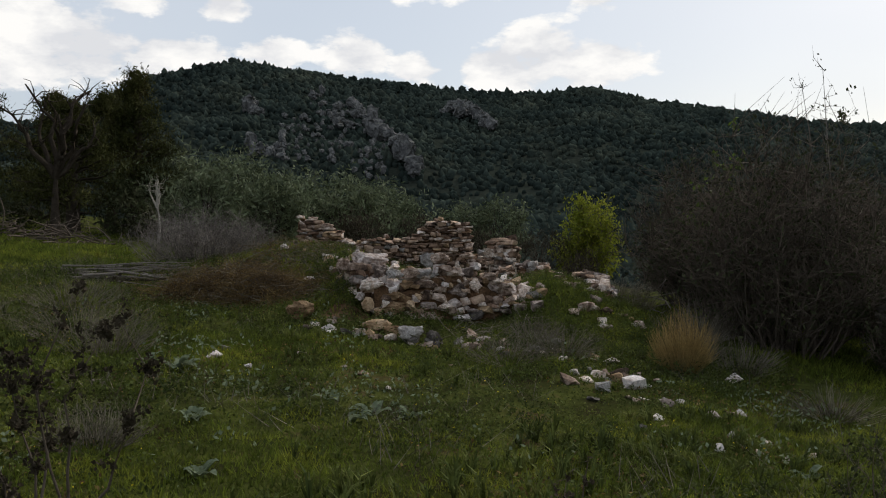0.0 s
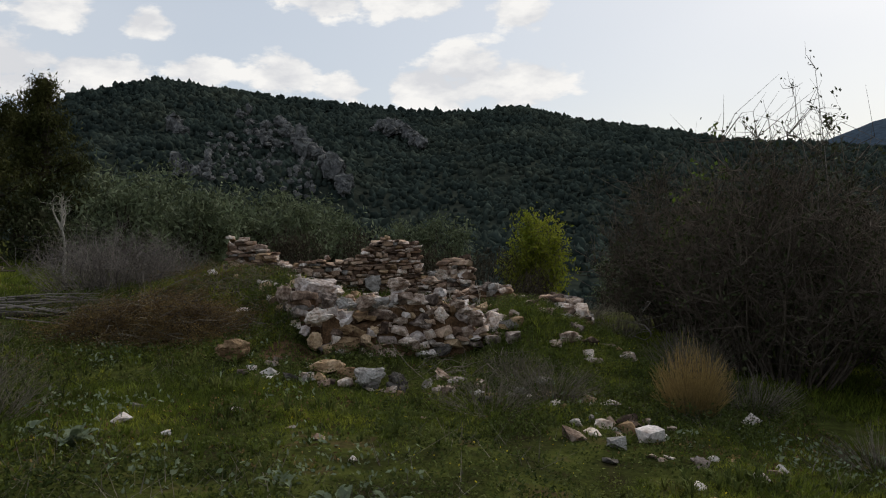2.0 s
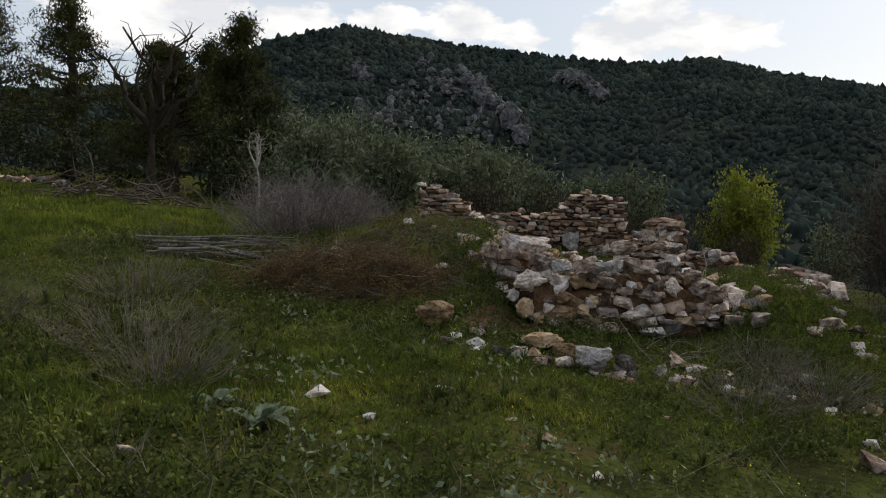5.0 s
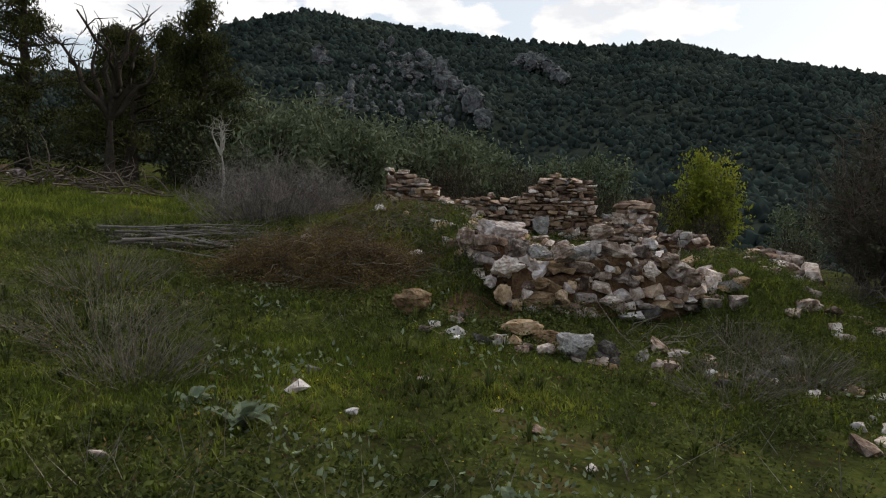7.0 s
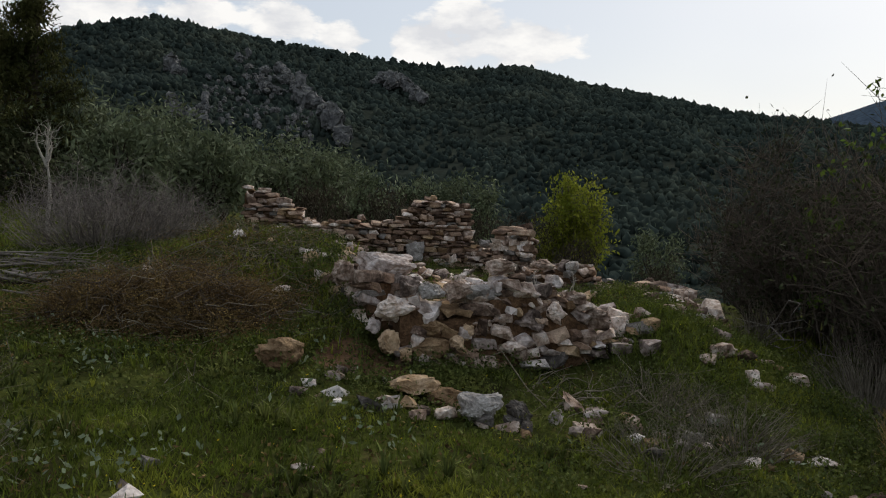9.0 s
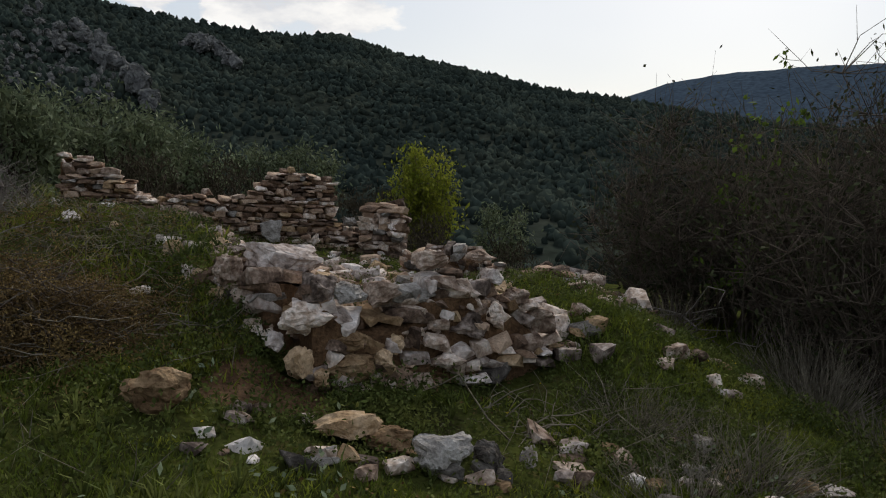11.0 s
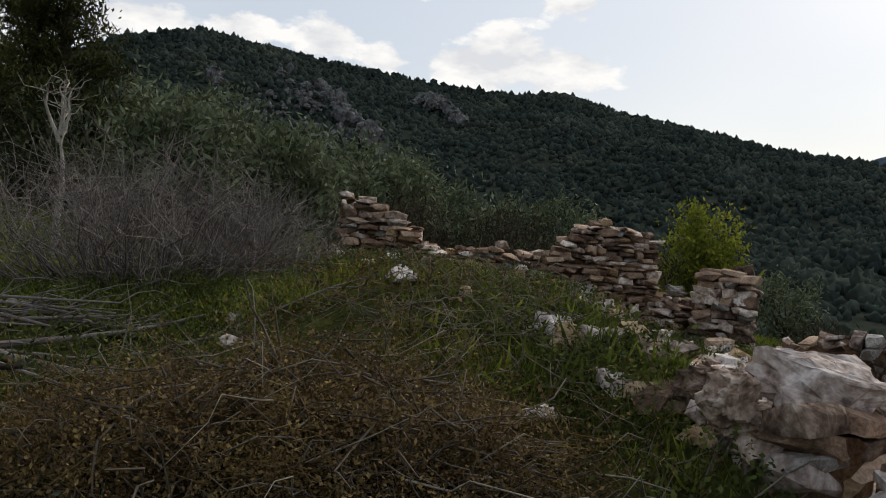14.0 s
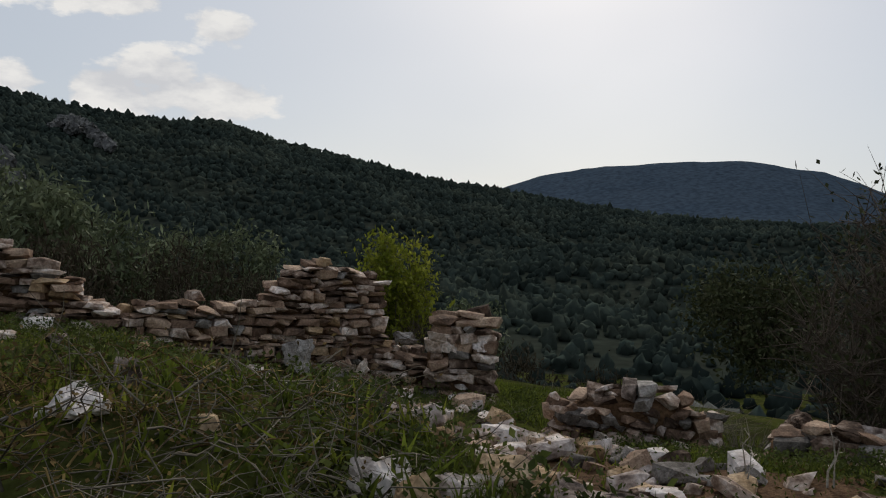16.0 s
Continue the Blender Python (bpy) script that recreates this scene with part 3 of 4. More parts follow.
dry_wall("wall_outer", "line of flat stones along the edge of the mound", [(2.45, 16.2), (2.9, 15.6), (2.75, 14.6), (2.5, 13.5)], 0.5,
         prof((0, 0.42), (0.5, 0.5), (1.6, 0.36), (2.8, 0.38)),
         prof((0, 0.05), (2.8, 0.15)), {"mixed": 3, "slate": 4, "grey": 2, "white": 0.2}, 12, course=(0.05, 0.12), length=(0.1, 0.3), lean=0.08, mess=0.15)

dry_wall("wall_terrace", "dark old terrace wall with pale capping stones", [(6.6, 12.2), (7.75, 12.5)], 0.7,
         prof((0, 0.28), (0.5, 0.36), (1.0, 0.32), (1.2, 0.2)), prof((0, -0.85), (1.2, -1.0)), {"grey": 1}, 14, course=(0.05, 0.14), length=(0.1, 0.3))


def boulder(kind, x, y, z, sx_, sy_, sz_, rz=0.0, tilt=0.0, label="", which=0, name="boulder"):
    ob = new(name, BOULDERS[kind][which % 3])
    ob.scale = (sx_ * 0.92, sy_ * 0.92, sz_ * 0.95)
    ob.rotation_euler = (tilt, tilt * 0.4, rz)
    ob.location = (x, y, z)
    return tagged(ob, label, "stone", "stones of the ruin")


boulder("white", -1.1, 12.5, 0.84, 0.56, 0.46, 0.26, 0.2, 0.05, "large pale capstone on the wall corner", 0)
boulder("white", -0.93, 11.91, 0.72, 0.24, 0.22, 0.23, -0.25, 0.08, "upright white limestone block with a dark hole", 0)
boulder("mixed", -0.99, 11.86, 0.52, 0.36, 0.32, 0.25, 0.10, -0.10, "large mottled grey and pink block bulging from the wall", 1)
boulder("grey", -0.71, 11.96, 0.72, 0.24, 0.22, 0.15, 0.30, 0.12, "rounded grey stone on the low part of the wall", 2)
boulder("mixed", -0.45, 12.03, 0.67, 0.28, 0.25, 0.22, 0.20, 0.00, "pinkish block on the wall top", 3)
boulder("white", -0.09, 12.02, 0.44, 0.18, 0.20, 0.17, -0.25, -0.05, "squared white limestone in the wall face", 4)
boulder("white", 0.20, 12.13, 0.44, 0.33, 0.30, 0.21, 0.10, 0.08, "wide white limestone block in the wall face", 5)
boulder("grey", -0.13, 12.10, 0.65, 0.28, 0.25, 0.16, 0.30, -0.10, "dark rounded stone in the wall face", 6)
boulder("mixed", 0.18, 12.20, 0.67, 0.27, 0.24, 0.20, 0.20, 0.12, "weathered stone high in the tumbled wall", 7)
boulder("white", 0.48, 12.30, 0.80, 0.18, 0.20, 0.13, -0.25, 0.00, "white stone on the tumbled wall top", 8)
boulder("mixed", -0.05, 12.22, 0.91, 0.28, 0.25, 0.17, 0.10, -0.05, "weathered stone on the wall peak", 9)
boulder("mixed", 0.36, 12.32, 0.96, 0.24, 0.22, 0.11, 0.30, 0.08, "flat slab on the wall peak", 10)
boulder("ochre", -0.39, 11.91, 0.36, 0.15, 0.20, 0.16, 0.20, -0.10, "ochre stone low in the wall", 11)
boulder("mixed", -0.25, 11.96, 0.38, 0.14, 0.20, 0.15, -0.25, 0.12, "small pale stone in the wall", 12)
boulder("ochre", -0.48, 11.86, 0.29, 0.15, 0.20, 0.14, 0.10, 0.00, "ochre stone near the wall foot", 13)
boulder("ochre", -0.72, 11.81, 0.19, 0.36, 0.32, 0.23, 0.30, -0.05, "large ochre foundation stone at the wall foot", 14)
boulder("ochre", -1.09, 11.70, 0.24, 0.19, 0.20, 0.26, 0.20, 0.08, "upright ochre block at the wall corner", 15)
boulder("ochre", -0.92, 11.71, 0.21, 0.12, 0.20, 0.13, -0.25, -0.10, "small ochre stone at the wall foot", 16)
boulder("ochre", -0.72, 11.84, 0.42, 0.23, 0.21, 0.14, 0.10, 0.12, "broken ochre stone bedded in earth", 17)
boulder("mixed", -0.30, 12.02, 0.56, 0.29, 0.26, 0.14, 0.30, 0.00, "dark stone in the wall face", 18)
boulder("mixed", 0.04, 11.98, 0.23, 0.25, 0.22, 0.13, 0.20, -0.05, "low stone at the wall foot", 19)
boulder("white", -1.2, 11.95, 0.42, 0.13, 0.20, 0.12, -0.25, 0.08, "small white stone beside the wall corner", 20)
boulder("mixed", -1.36, 12.33, 0.67, 0.22, 0.20, 0.14, 0.10, -0.10, "rough pale stone on the wall flank", 21)
boulder("mixed", 0.45, 12.19, 0.48, 0.21, 0.20, 0.22, 0.30, 0.12, "leaning stone in the tumbled wall", 22)
boulder("mixed", 0.68, 12.30, 0.63, 0.20, 0.20, 0.15, 0.20, 0.00, "tumbled stone on the wall slope", 23)
boulder("mixed", 0.90, 12.30, 0.49, 0.22, 0.20, 0.13, -0.25, -0.05, "tumbled stone at the wall end", 24)
boulder("white", 0.88, 12.20, 0.24, 0.18, 0.20, 0.08, 0.10, 0.08, "flat white stone in the weeds", 25)
boulder("mixed", -1.48, 12.36, 0.79, 0.20, 0.20, 0.24, 0.30, -0.10, "tall grey block at the wall corner", 26)
boulder("ochre", -0.92, 10.95, gz(-0.92, 10.95) + 0.0, 0.42, 0.24, 0.18, 0.1, 0.0, "flat ochre slab lying in grass", 0)
boulder("ochre", -0.66, 10.92, gz(-0.66, 10.92) - 0.01, 0.3, 0.22, 0.15, -0.1, 0.1, "flat ochre slab lying in grass", 1)
boulder("grey", -0.45, 10.62, gz(-0.45, 10.62) - 0.04, 0.3, 0.26, 0.28, 0.3, 0.1, "grey boulder with lichen in the grass", 0)
boulder("ochre", -1.95, 11.2, gz(-1.95, 11.2) + 0.0, 0.36, 0.3, 0.27, 0.3, 0.1, "squared ochre building stone on the slope", 2)
boulder("grey", -0.13, 10.7, gz(-0.13, 10.7) - 0.02, 0.24, 0.22, 0.2, 1.3, 0.1, "grey stone in the grass", 2)
boulder("white", -1.66, 13.62, 0.84, 0.24, 0.26, 0.16, 0.8, 0.1, "pale stone on the low wall", 2)
boulder("white", -1.9, 13.74, 0.84, 0.22, 0.22, 0.2, 0.1, 0.1, "pale stone on the mound", 0)
boulder("white", -1.43, 13.29, 0.82, 0.42, 0.34, 0.19, 0.5, -0.1, "long pale stone on the low wall", 1)
boulder("mixed", -1.42, 12.72, 0.74, 0.34, 0.3, 0.24, 0.5, -0.1, "grey stone beside the wall corner", 2)
boulder("ochre", -1.82, 13.5, gz(-1.82, 13.5) - 0.06, 0.22, 0.06, 0.22, 0.5, -0.5, "thin slab leaning on the mound", 0)
boulder("white", -2.72, 14.2, gz(-2.72, 14.2) - 0.05, 0.2, 0.18, 0.14, 0.5, 0.1, "pale stone half sunk in the mound", 1)
boulder("mixed", -2.08, 12.95, gz(-2.08, 12.95) - 0.02, 0.22, 0.1, 0.09, 0.4, 0.1, "pale slab fragment lying on the bank", 1)
boulder("white", -2.55, 14.45, gz(-2.55, 14.45) - 0.03, 0.1, 0.1, 0.14, 0.1, 0.1, "small pale stone on the mound", 2)
boulder("grey", -0.38, 19.72, 0.42, 0.34, 0.09, 0.38, 0.12, -0.12, "smooth grey slab leaning against the back wall", 0)
boulder("mixed", 0.28, 19.75, 0.35, 0.16, 0.1, 0.25, 0.5, 0.3, "small leaning slab by the back wall", 1)
boulder("grey", 0.95, 20.1, 0.66, 0.26, 0.24, 0.18, 0.4, 0.0, "rounded stone on top of the broken wall", 1)
boulder("white", 1.52, 19.3, 0.66, 0.26, 0.22, 0.18, 0.2, 0.0, "squared pale block in the wall corner", 0)
boulder("mixed", 2.75, 16.2, 0.35, 0.3, 0.25, 0.2, 0.4, 0.1, "dark stone on the low wall", 1)

# loose rubble on the slope below the walls and along the walls
rr = random.Random(77)


def loose_stone(x, y, s, kinds):
    ob = new("loose_stone", pick(rr, kinds, ROUND_KINDS))
    ob.scale = (s * rr.uniform(0.8, 1.5), s * rr.uniform(0.7, 1.2), s * rr.uniform(0.35, 0.8))
    ob.rotation_euler = (rr.gauss(0, 0.25), rr.gauss(0, 0.25), rr.uniform(0, 6.28))
    ob.location = (x, y, gz(x, y) - 0.14 * s)
    tagged(ob, "loose pale field stone half sunk in grass", "stone", "loose stones")


PALE = {"white": 2, "mixed": 3, "grey": 1.5, "ochre": 1}
for cx, cy, ax, ay, n, s0, s1 in ((-0.3, 10.65, 1.4, 0.25, 34, 0.08, 0.19), (1.3, 10.6, 0.9, 0.4, 22, 0.08, 0.2), (2.0, 9.5, 0.45, 0.5, 18, 0.08, 0.2),
                                  (-1.4, 11.15, 0.35, 0.2, 7, 0.07, 0.14), (2.3, 12.8, 0.4, 0.9, 16, 0.1, 0.24), (1.2, 12.4, 0.5, 0.3, 12, 0.1, 0.22),
                                  (0.2, 14.5, 1.1, 1.2, 34, 0.1, 0.24), (1.2, 16.0, 0.9, 0.9, 32, 0.1, 0.24), (-1.0, 14.2, 0.5, 1.2, 34, 0.08, 0.2), (-0.4, 12.9, 0.6, 0.5, 14, 0.1, 0.22),
                                  (-3.2, 19.4, 1.0, 0.5, 18, 0.1, 0.28), (-3.0, 14.2, 0.7, 0.9, 10, 0.06, 0.14), (2.4, 8.2, 0.9, 0.6, 14, 0.06, 0.16),
                                  (0.7, 18.6, 0.8, 0.7, 10, 0.1, 0.2), (-2.3, 12.6, 0.4, 0.5, 6, 0.06, 0.16), (-1.0, 9.0, 2.5, 1.5, 8, 0.05, 0.11), (2.0, 7.0, 1.0, 0.5, 7, 0.06, 0.13)):
    for _ in range(n):
        loose_stone(rr.gauss(cx, ax * 0.6), rr.gauss(cy, ay * 0.6), rr.uniform(s0, s1), PALE)
for _ in range(14):
    loose_stone(rr.gauss(-13.6, 0.7), rr.gauss(23.0, 0.35), rr.uniform(0.2, 0.45), PALE)
for x, y, s in ((-3.0, 7.2, 0.13), (-1.62, 9.35, 0.1), (3.6, 10.4, 0.18), (2.05, 9.05, 0.3), (-2.4, 8.6, 0.12)):
    loose_stone(x, y, s, {"white": 1})

heap_ = thing("rubble_heap", "fallen wall rubble covering the floor of the ruin", "rubble", "", (0.0, 15.2, gz(0.0, 15.2)))
for i in range(260):
    x, y = rr.uniform(-1.5, 1.3), 12.7 + 6.2 * rr.random() ** 1.2
    ob = new("stone", pick(rr, ROUGH))
    ob.parent = heap_
    s_ = rr.uniform(0.09, 0.26)
    ob.scale = (s_ * rr.uniform(0.8, 1.4), s_ * rr.uniform(0.7, 1.2), s_ * rr.uniform(0.35, 0.75))
    ob.rotation_euler = (rr.gauss(0, 0.3), rr.gauss(0, 0.3), rr.uniform(0, 6.28))
    ob.location = (x, y - 15.2, gz(x, y) - 0.02 - gz(0.0, 15.2))

# ---- trees and shrubs ----


def ball_points(n, c, r, shell=0.55):
    d = rng.normal(size=(n, 3))
    d /= np.linalg.norm(d, axis=1)[:, None]
    return np.asarray(c) + d * np.asarray(r) * (shell + (1 - shell) * rng.uniform(0, 1, (n, 1)) ** 0.6)


def crown_points(n, clumps, r):
    c = clumps[rng.integers(0, len(clumps), n)]
    return c + rng.normal(size=(n, 3)) * r


def round_tree(name, label, category, x, y, height, width, leaf_mat, n_leaf, leaf=(0.14, 0.05), group="", trunk=0.1, clumps=26, base=0.25, bark=M_BARK, up=0.3, z=None):
    z0 = (gz(x, y) if z is None else z) - 0.05
    t = thing(name, label, category, group, (x, y, z0))
    c = ball_points(clumps, (0, 0, height * (base + (1 - base) / 2)), (width / 2 * 0.85, width / 2 * 0.85, height * (1 - base) / 2 * 0.85), 0.5)
    trunk_top = np.array([0.05, 0.0, height * 0.4])
    tl = arcs([(0, 0, 0)], [trunk_top], 6, 0.05, 0.02)
    part("trunk", sticks("trunk", tl, [trunk], bark, 7), t)
    limbs = arcs(np.repeat(trunk_top[None] * 0.75, clumps, 0), c, 6, 0.08, 0.03)
    for line in limbs:
        part("limb", sticks("limb", line[None], [trunk * 0.35], bark, 4), t)
    part("crown", leaves("crown", crown_points(n_leaf, c, width * 0.088), leaf[0], leaf[1], leaf_mat, up), t)
    return t


OLIVE = "grey-green olive tree with a low rounded crown"
for x, y, h, w in ((-9.2, 27.0, 3.2, 3.4), (-7.0, 27.5, 3.1, 3.2), (-5.3, 28.5, 2.9, 3.0), (-3.4, 28.0, 2.7, 3.0), (-7.6, 31.0, 3.6, 3.6), (-4.6, 32.0, 3.4, 3.6),
                   (-1.8, 30.5, 2.7, 2.8), (-2.6, 35.0, 3.6, 3.8), (0.9, 36.0, 3.4, 2.6), (2.4, 35.6, 3.7, 2.8), (-6.4, 22.5, 2.3, 2.4), (-5.0, 24.5, 2.3, 2.6)):
    round_tree("olive_tree", OLIVE, "olive tree", x, y, h * 0.95, w * 1.0, M_OLIVE, 3400, (0.2, 0.06), "olive trees behind the ruin", 0.12, 30, 0.12)
round_tree("olive_tree", "small grey-green olive below the yellow shrub", "olive tree", 9.2, 34.0, 2.9, 2.4, M_OLIVE, 1800, (0.17, 0.06), "olive trees behind the ruin", 0.1, 22, 0.1, z=-2.2)
round_tree("valley_tree", "dark round evergreen tree beyond the ruin", "tree", 22.7, 35.3, 4.4, 6.0, M_DARKLEAF, 7000, (0.24, 0.12), "", 0.15, 46, 0.05, z=-2.4)
for x, y, s_ in ((24.5, 40.5, 2.6), (26.5, 41.0, 3.2), (28.6, 41.2, 2.4)):
    c_ = new("rock_outcrop", CRAGS[int(x) % 5])
    c_.scale, c_.location = (s_ * 1.2, s_, s_ * 0.8), (x, y, float(land(np.float64(x), np.float64(y))) - 0.1)
    tagged(c_, "grey rock outcrop in the valley below", "rock", "rock outcrops")
for x, y, h, w in ((-20, 25, 1.8, 3.0), (-17, 25.5, 1.6, 2.8), (-14.6, 26, 1.7, 2.8), (-12.6, 26.5, 1.6, 2.6), (-9.4, 25.2, 1.6, 2.4), (-8.0, 24.2, 1.3, 2.2), (-24, 26, 2.2, 3.4)):
    round_tree("undergrowth_shrub", "dark evergreen undergrowth shrub beneath the pines", "shrub", x, y, h, w, M_DARKLEAF, 2000, (0.14, 0.06), "undergrowth shrubs", 0.04, 26, 0.02)
for x, y, h, w, z in ((-0.6, 26.0, 1.7, 2.0, None), (1.4, 27.5, 1.6, 2.0, None), (3.6, 30.5, 2.4, 2.2, -1.0), (-2.4, 25.0, 1.6, 1.8, None), (4.4, 27.0, 1.5, 1.8, -0.9), (7.0, 27.5, 1.6, 2.0, -1.8), (10.5, 29.0, 2.2, 2.6, -3.0)):
    round_tree("brown_shrub", "leafless brownish shrub behind the walls", "shrub", x, y, h, w, M_BROWNLEAF, 1500, (0.16, 0.03), "brown shrubs", 0.04, 30, 0.05, M_DARKTWIG, up=0.7, z=z)


def pine(x, y, h, w, seed, label, n=5000):
    t = thing("pine_tree", label, "pine tree", "pines at the meadow edge", (x, y, gz(x, y) - 0.05))
    r = np.random.default_rng(seed)
    part("trunk", sticks("trunk", arcs([(0, 0, 0)], [(0.15, 0.1, h * 0.95)], 8, 0.02, 0.01), [0.24], M_BARK, 8), t)
    k = 60
    hh = r.uniform(0.2, 1.02, k) * h
    reach = w / 2 * (1.05 - (hh / h) ** 1.5) * r.uniform(0.5, 1.15, k)
    a = r.uniform(0, 6.28, k)
    tips = np.stack([reach * np.cos(a), reach * np.sin(a), hh + reach * 0.12], axis=1)
    roots = np.stack([0.1 * hh / h, 0.05 * hh / h, hh - 0.2], axis=1)
    L = arcs(roots, tips, 6, 0.06, 0.03)
    for line in L:
        part("branch", sticks("branch", line[None], [0.045], M_BARK, 4), t)
    c = np.concatenate([L[:, 3], L[:, 4], L[:, 5], L[:, 5] + r.normal(size=(k, 3)) * 0.22])
    part("crown", leaves("crown", crown_points(int(n * 1.5), c, np.array([0.17, 0.17, 0.11])), 0.17, 0.035, M_PINE, 0.5), t)
    return t


PINE_L = "dark brownish-green pine with a dense crown"
pine(-10.9, 24.6, 3.9, 4.2, 1, PINE_L, 6000)
pine(-9.7, 26.6, 5.3, 3.2, 2, "tall dark pine with a narrow top", 7000)
pine(-15.3, 27.0, 5.6, 4.0, 3, PINE_L, 7000)
pine(-13.6, 29.5, 4.6, 4.2, 4, PINE_L, 6000)
pine(-18.5, 28.0, 5.2, 4.6, 5, PINE_L, 6000)
pine(-12.4, 31.0, 5.0, 4.4, 6, PINE_L, 6000)
pine(-21.5, 30.0, 6.0, 5.0, 8, PINE_L, 5000)


def bare_tree(name, label, x, y, h, spread, n, thick, bark, fork=0.3, seed=0):
    """A leafless tree: trunk, forks and twigs."""
    t = thing(name, label, "dead tree", "", (x, y, gz(x, y) - 0.05))
    r = np.random.default_rng(seed)
    base_ = np.array([0.02, 0, h * fork])
    part("trunk", sticks("trunk", arcs([(0, 0, 0)], [base_], 6, 0.03, 0.012), [thick], bark, 7), t)
    a = r.uniform(0, 6.28, n)
    rad = spread * r.uniform(0.15, 1.0, n)
    tips = np.stack([rad * np.cos(a), rad * np.sin(a), h * r.uniform(fork + 0.25, 1.0, n)], axis=1)
    L = arcs(np.repeat(base_[None] * 0.93, n, 0), tips, 7, 0.08, 0.03)
    for line in L:
        part("limb", sticks("limb", line[None], [thick * 0.55], bark, 5), t)
    m = n * 7
    src = L[r.integers(0, n, m), r.integers(3, 7, m)]
    ends = src + r.normal(size=(m, 3)) * np.array([1, 1, 0.6]) * h * 0.07 + np.array([0, 0, h * 0.06])
    tagged(part("twig_mass", sticks("twig_mass", arcs(src, ends, 4, 0.1, 0.05), thick * 0.14, bark, 3), t), kind="stuff")
    return t


bare_tree("dead_tree", "thin bleached dead tree trunk forked at the top", -5.86, 17.08, 1.6, 0.16, 5, 0.045, M_PALEBARK, 0.74, 3)
bare_tree("dead_tree", "dark leafless tree with broken upright limbs", -10.6, 22.9, 4.3, 1.3, 10, 0.16, M_BARK, 0.42, 4)


def thicket(name, label, category, x, y, z, radius, height, stems, twigs, stem_mat, leaf_mat=None, n_leaf=0, leaf=(0.06, 0.025), seed=0, r0=0.012, fan=1.0, group="", spread=0.11):
    """A many-stemmed bush: stems fan out of one base and split into twigs."""
    t = thing(name, label, category, group, (x, y, z))
    r = np.random.default_rng(seed)
    a, q = r.uniform(0, 6.28, stems), np.sqrt(r.uniform(0, 1, stems))
    starts = np.stack([q * radius * 0.45 * np.cos(a), q * radius * 0.45 * np.sin(a), np.zeros(stems)], axis=1)
    hh = height * np.sqrt(np.clip(1.05 - (q * 0.9) ** 2, 0.05, 1)) * r.uniform(0.6, 1.1, stems)
    ends = np.stack([q * radius * fan * np.cos(a), q * radius * fan * np.sin(a), hh], axis=1)
    L = arcs(starts, ends, 6, 0.07, 0.03)
    if stems <= 12:
        for line in L:
            part("stem", sticks("stem", line[None], [r0], stem_mat, 4), t)
    else:
        tagged(part("stem_mass", sticks("stem_mass", L, r0, stem_mat, 4), t), kind="stuff")
    src = L[r.integers(0, stems, twigs), r.integers(2, 6, twigs)]
    tips = src + r.normal(size=(twigs, 3)) * np.array([1, 1, 0.8]) * height * spread + np.array([0, 0, height * spread * 0.8])
    T = arcs(src, tips, 3, 0.12, 0.06)
    tagged(part("twig_mass", sticks("twig_mass", T, r0 * 0.35, stem_mat, 3), t), kind="stuff")
    if leaf_mat:
        c = T.reshape(-1, 3)[r.integers(0, twigs * 3, n_leaf)] + r.normal(size=(n_leaf, 3)) * height * spread * 0.25
        part("foliage", leaves("foliage", c, leaf[0], leaf[1], leaf_mat, 0.4), t)
    return t


thicket("yellow_shrub", "bright yellow-green leafy shrub behind the ruin", "shrub", 5.5, 31.5, -1.3, 1.2, 3.4, 60, 900, M_DARKTWIG, M_LIME, 9500, (0.15, 0.06), 71, 0.018, spread=0.085)
BIG = "tall dark brown thorny bush with sparse leaves"
for x, y, r_, h, sd in ((5.35, 13.1, 1.75, 3.2, 1), (5.4, 16.4, 1.8, 2.8, 3), (7.6, 15.6, 2.2, 2.8, 4), (9.9, 15.0, 2.3, 2.8, 5), (8.6, 17.8, 1.8, 2.8, 6), (11.8, 16.8, 2.4, 3.2, 7), (6.9, 11.5, 0.9, 1.1, 8)):
    thicket("thorn_bush", BIG, "bush", x, y, gz(x, y) - 0.1, r_, h, 130, 4600, M_DARKTWIG, M_DARKLEAF, 8000, (0.075, 0.034), sd, 0.02, 1.0, "dark bushes")
thicket("sapling", "slender sapling with fresh pale green leaves", "sapling", 4.9, 14.9, gz(4.9, 14.9) - 0.1, 0.5, 3.6, 7, 120, M_DARKTWIG, M_FRESH, 420, (0.09, 0.05), 11, 0.014, spread=0.035)
thicket("sapling", "tall thin bare sapling above the bushes", "sapling", 6.05, 13.5, gz(6.05, 13.5) - 0.1, 0.3, 4.6, 4, 50, M_TWIG, M_DARKLEAF, 90, (0.05, 0.03), 12, 0.016, spread=0.035)
thicket("sapling", "slender sapling with small leaves beside the bushes", "sapling", 7.0, 14.9, gz(7.0, 14.9) - 0.1, 0.5, 5.2, 6, 130, M_DARKTWIG, M_DARKLEAF, 600, (0.08, 0.04), 13, 0.016, spread=0.035)
thicket("grey_twig_bush", "leafless grey twiggy bush beside the mound", "bush", -4.6, 15.5, gz(-4.6, 15.5) - 0.05, 1.3, 1.02, 190, 2400, M_TWIG, None, 0, seed=21, r0=0.009, spread=0.17)
thicket("grey_twig_bush", "leafless grey twiggy bush beside the mound", "bush", -3.9, 16.2, gz(-3.9, 16.2) - 0.05, 0.9, 0.8, 110, 1000, M_TWIG, None, 0, seed=22, r0=0.008, spread=0.17)
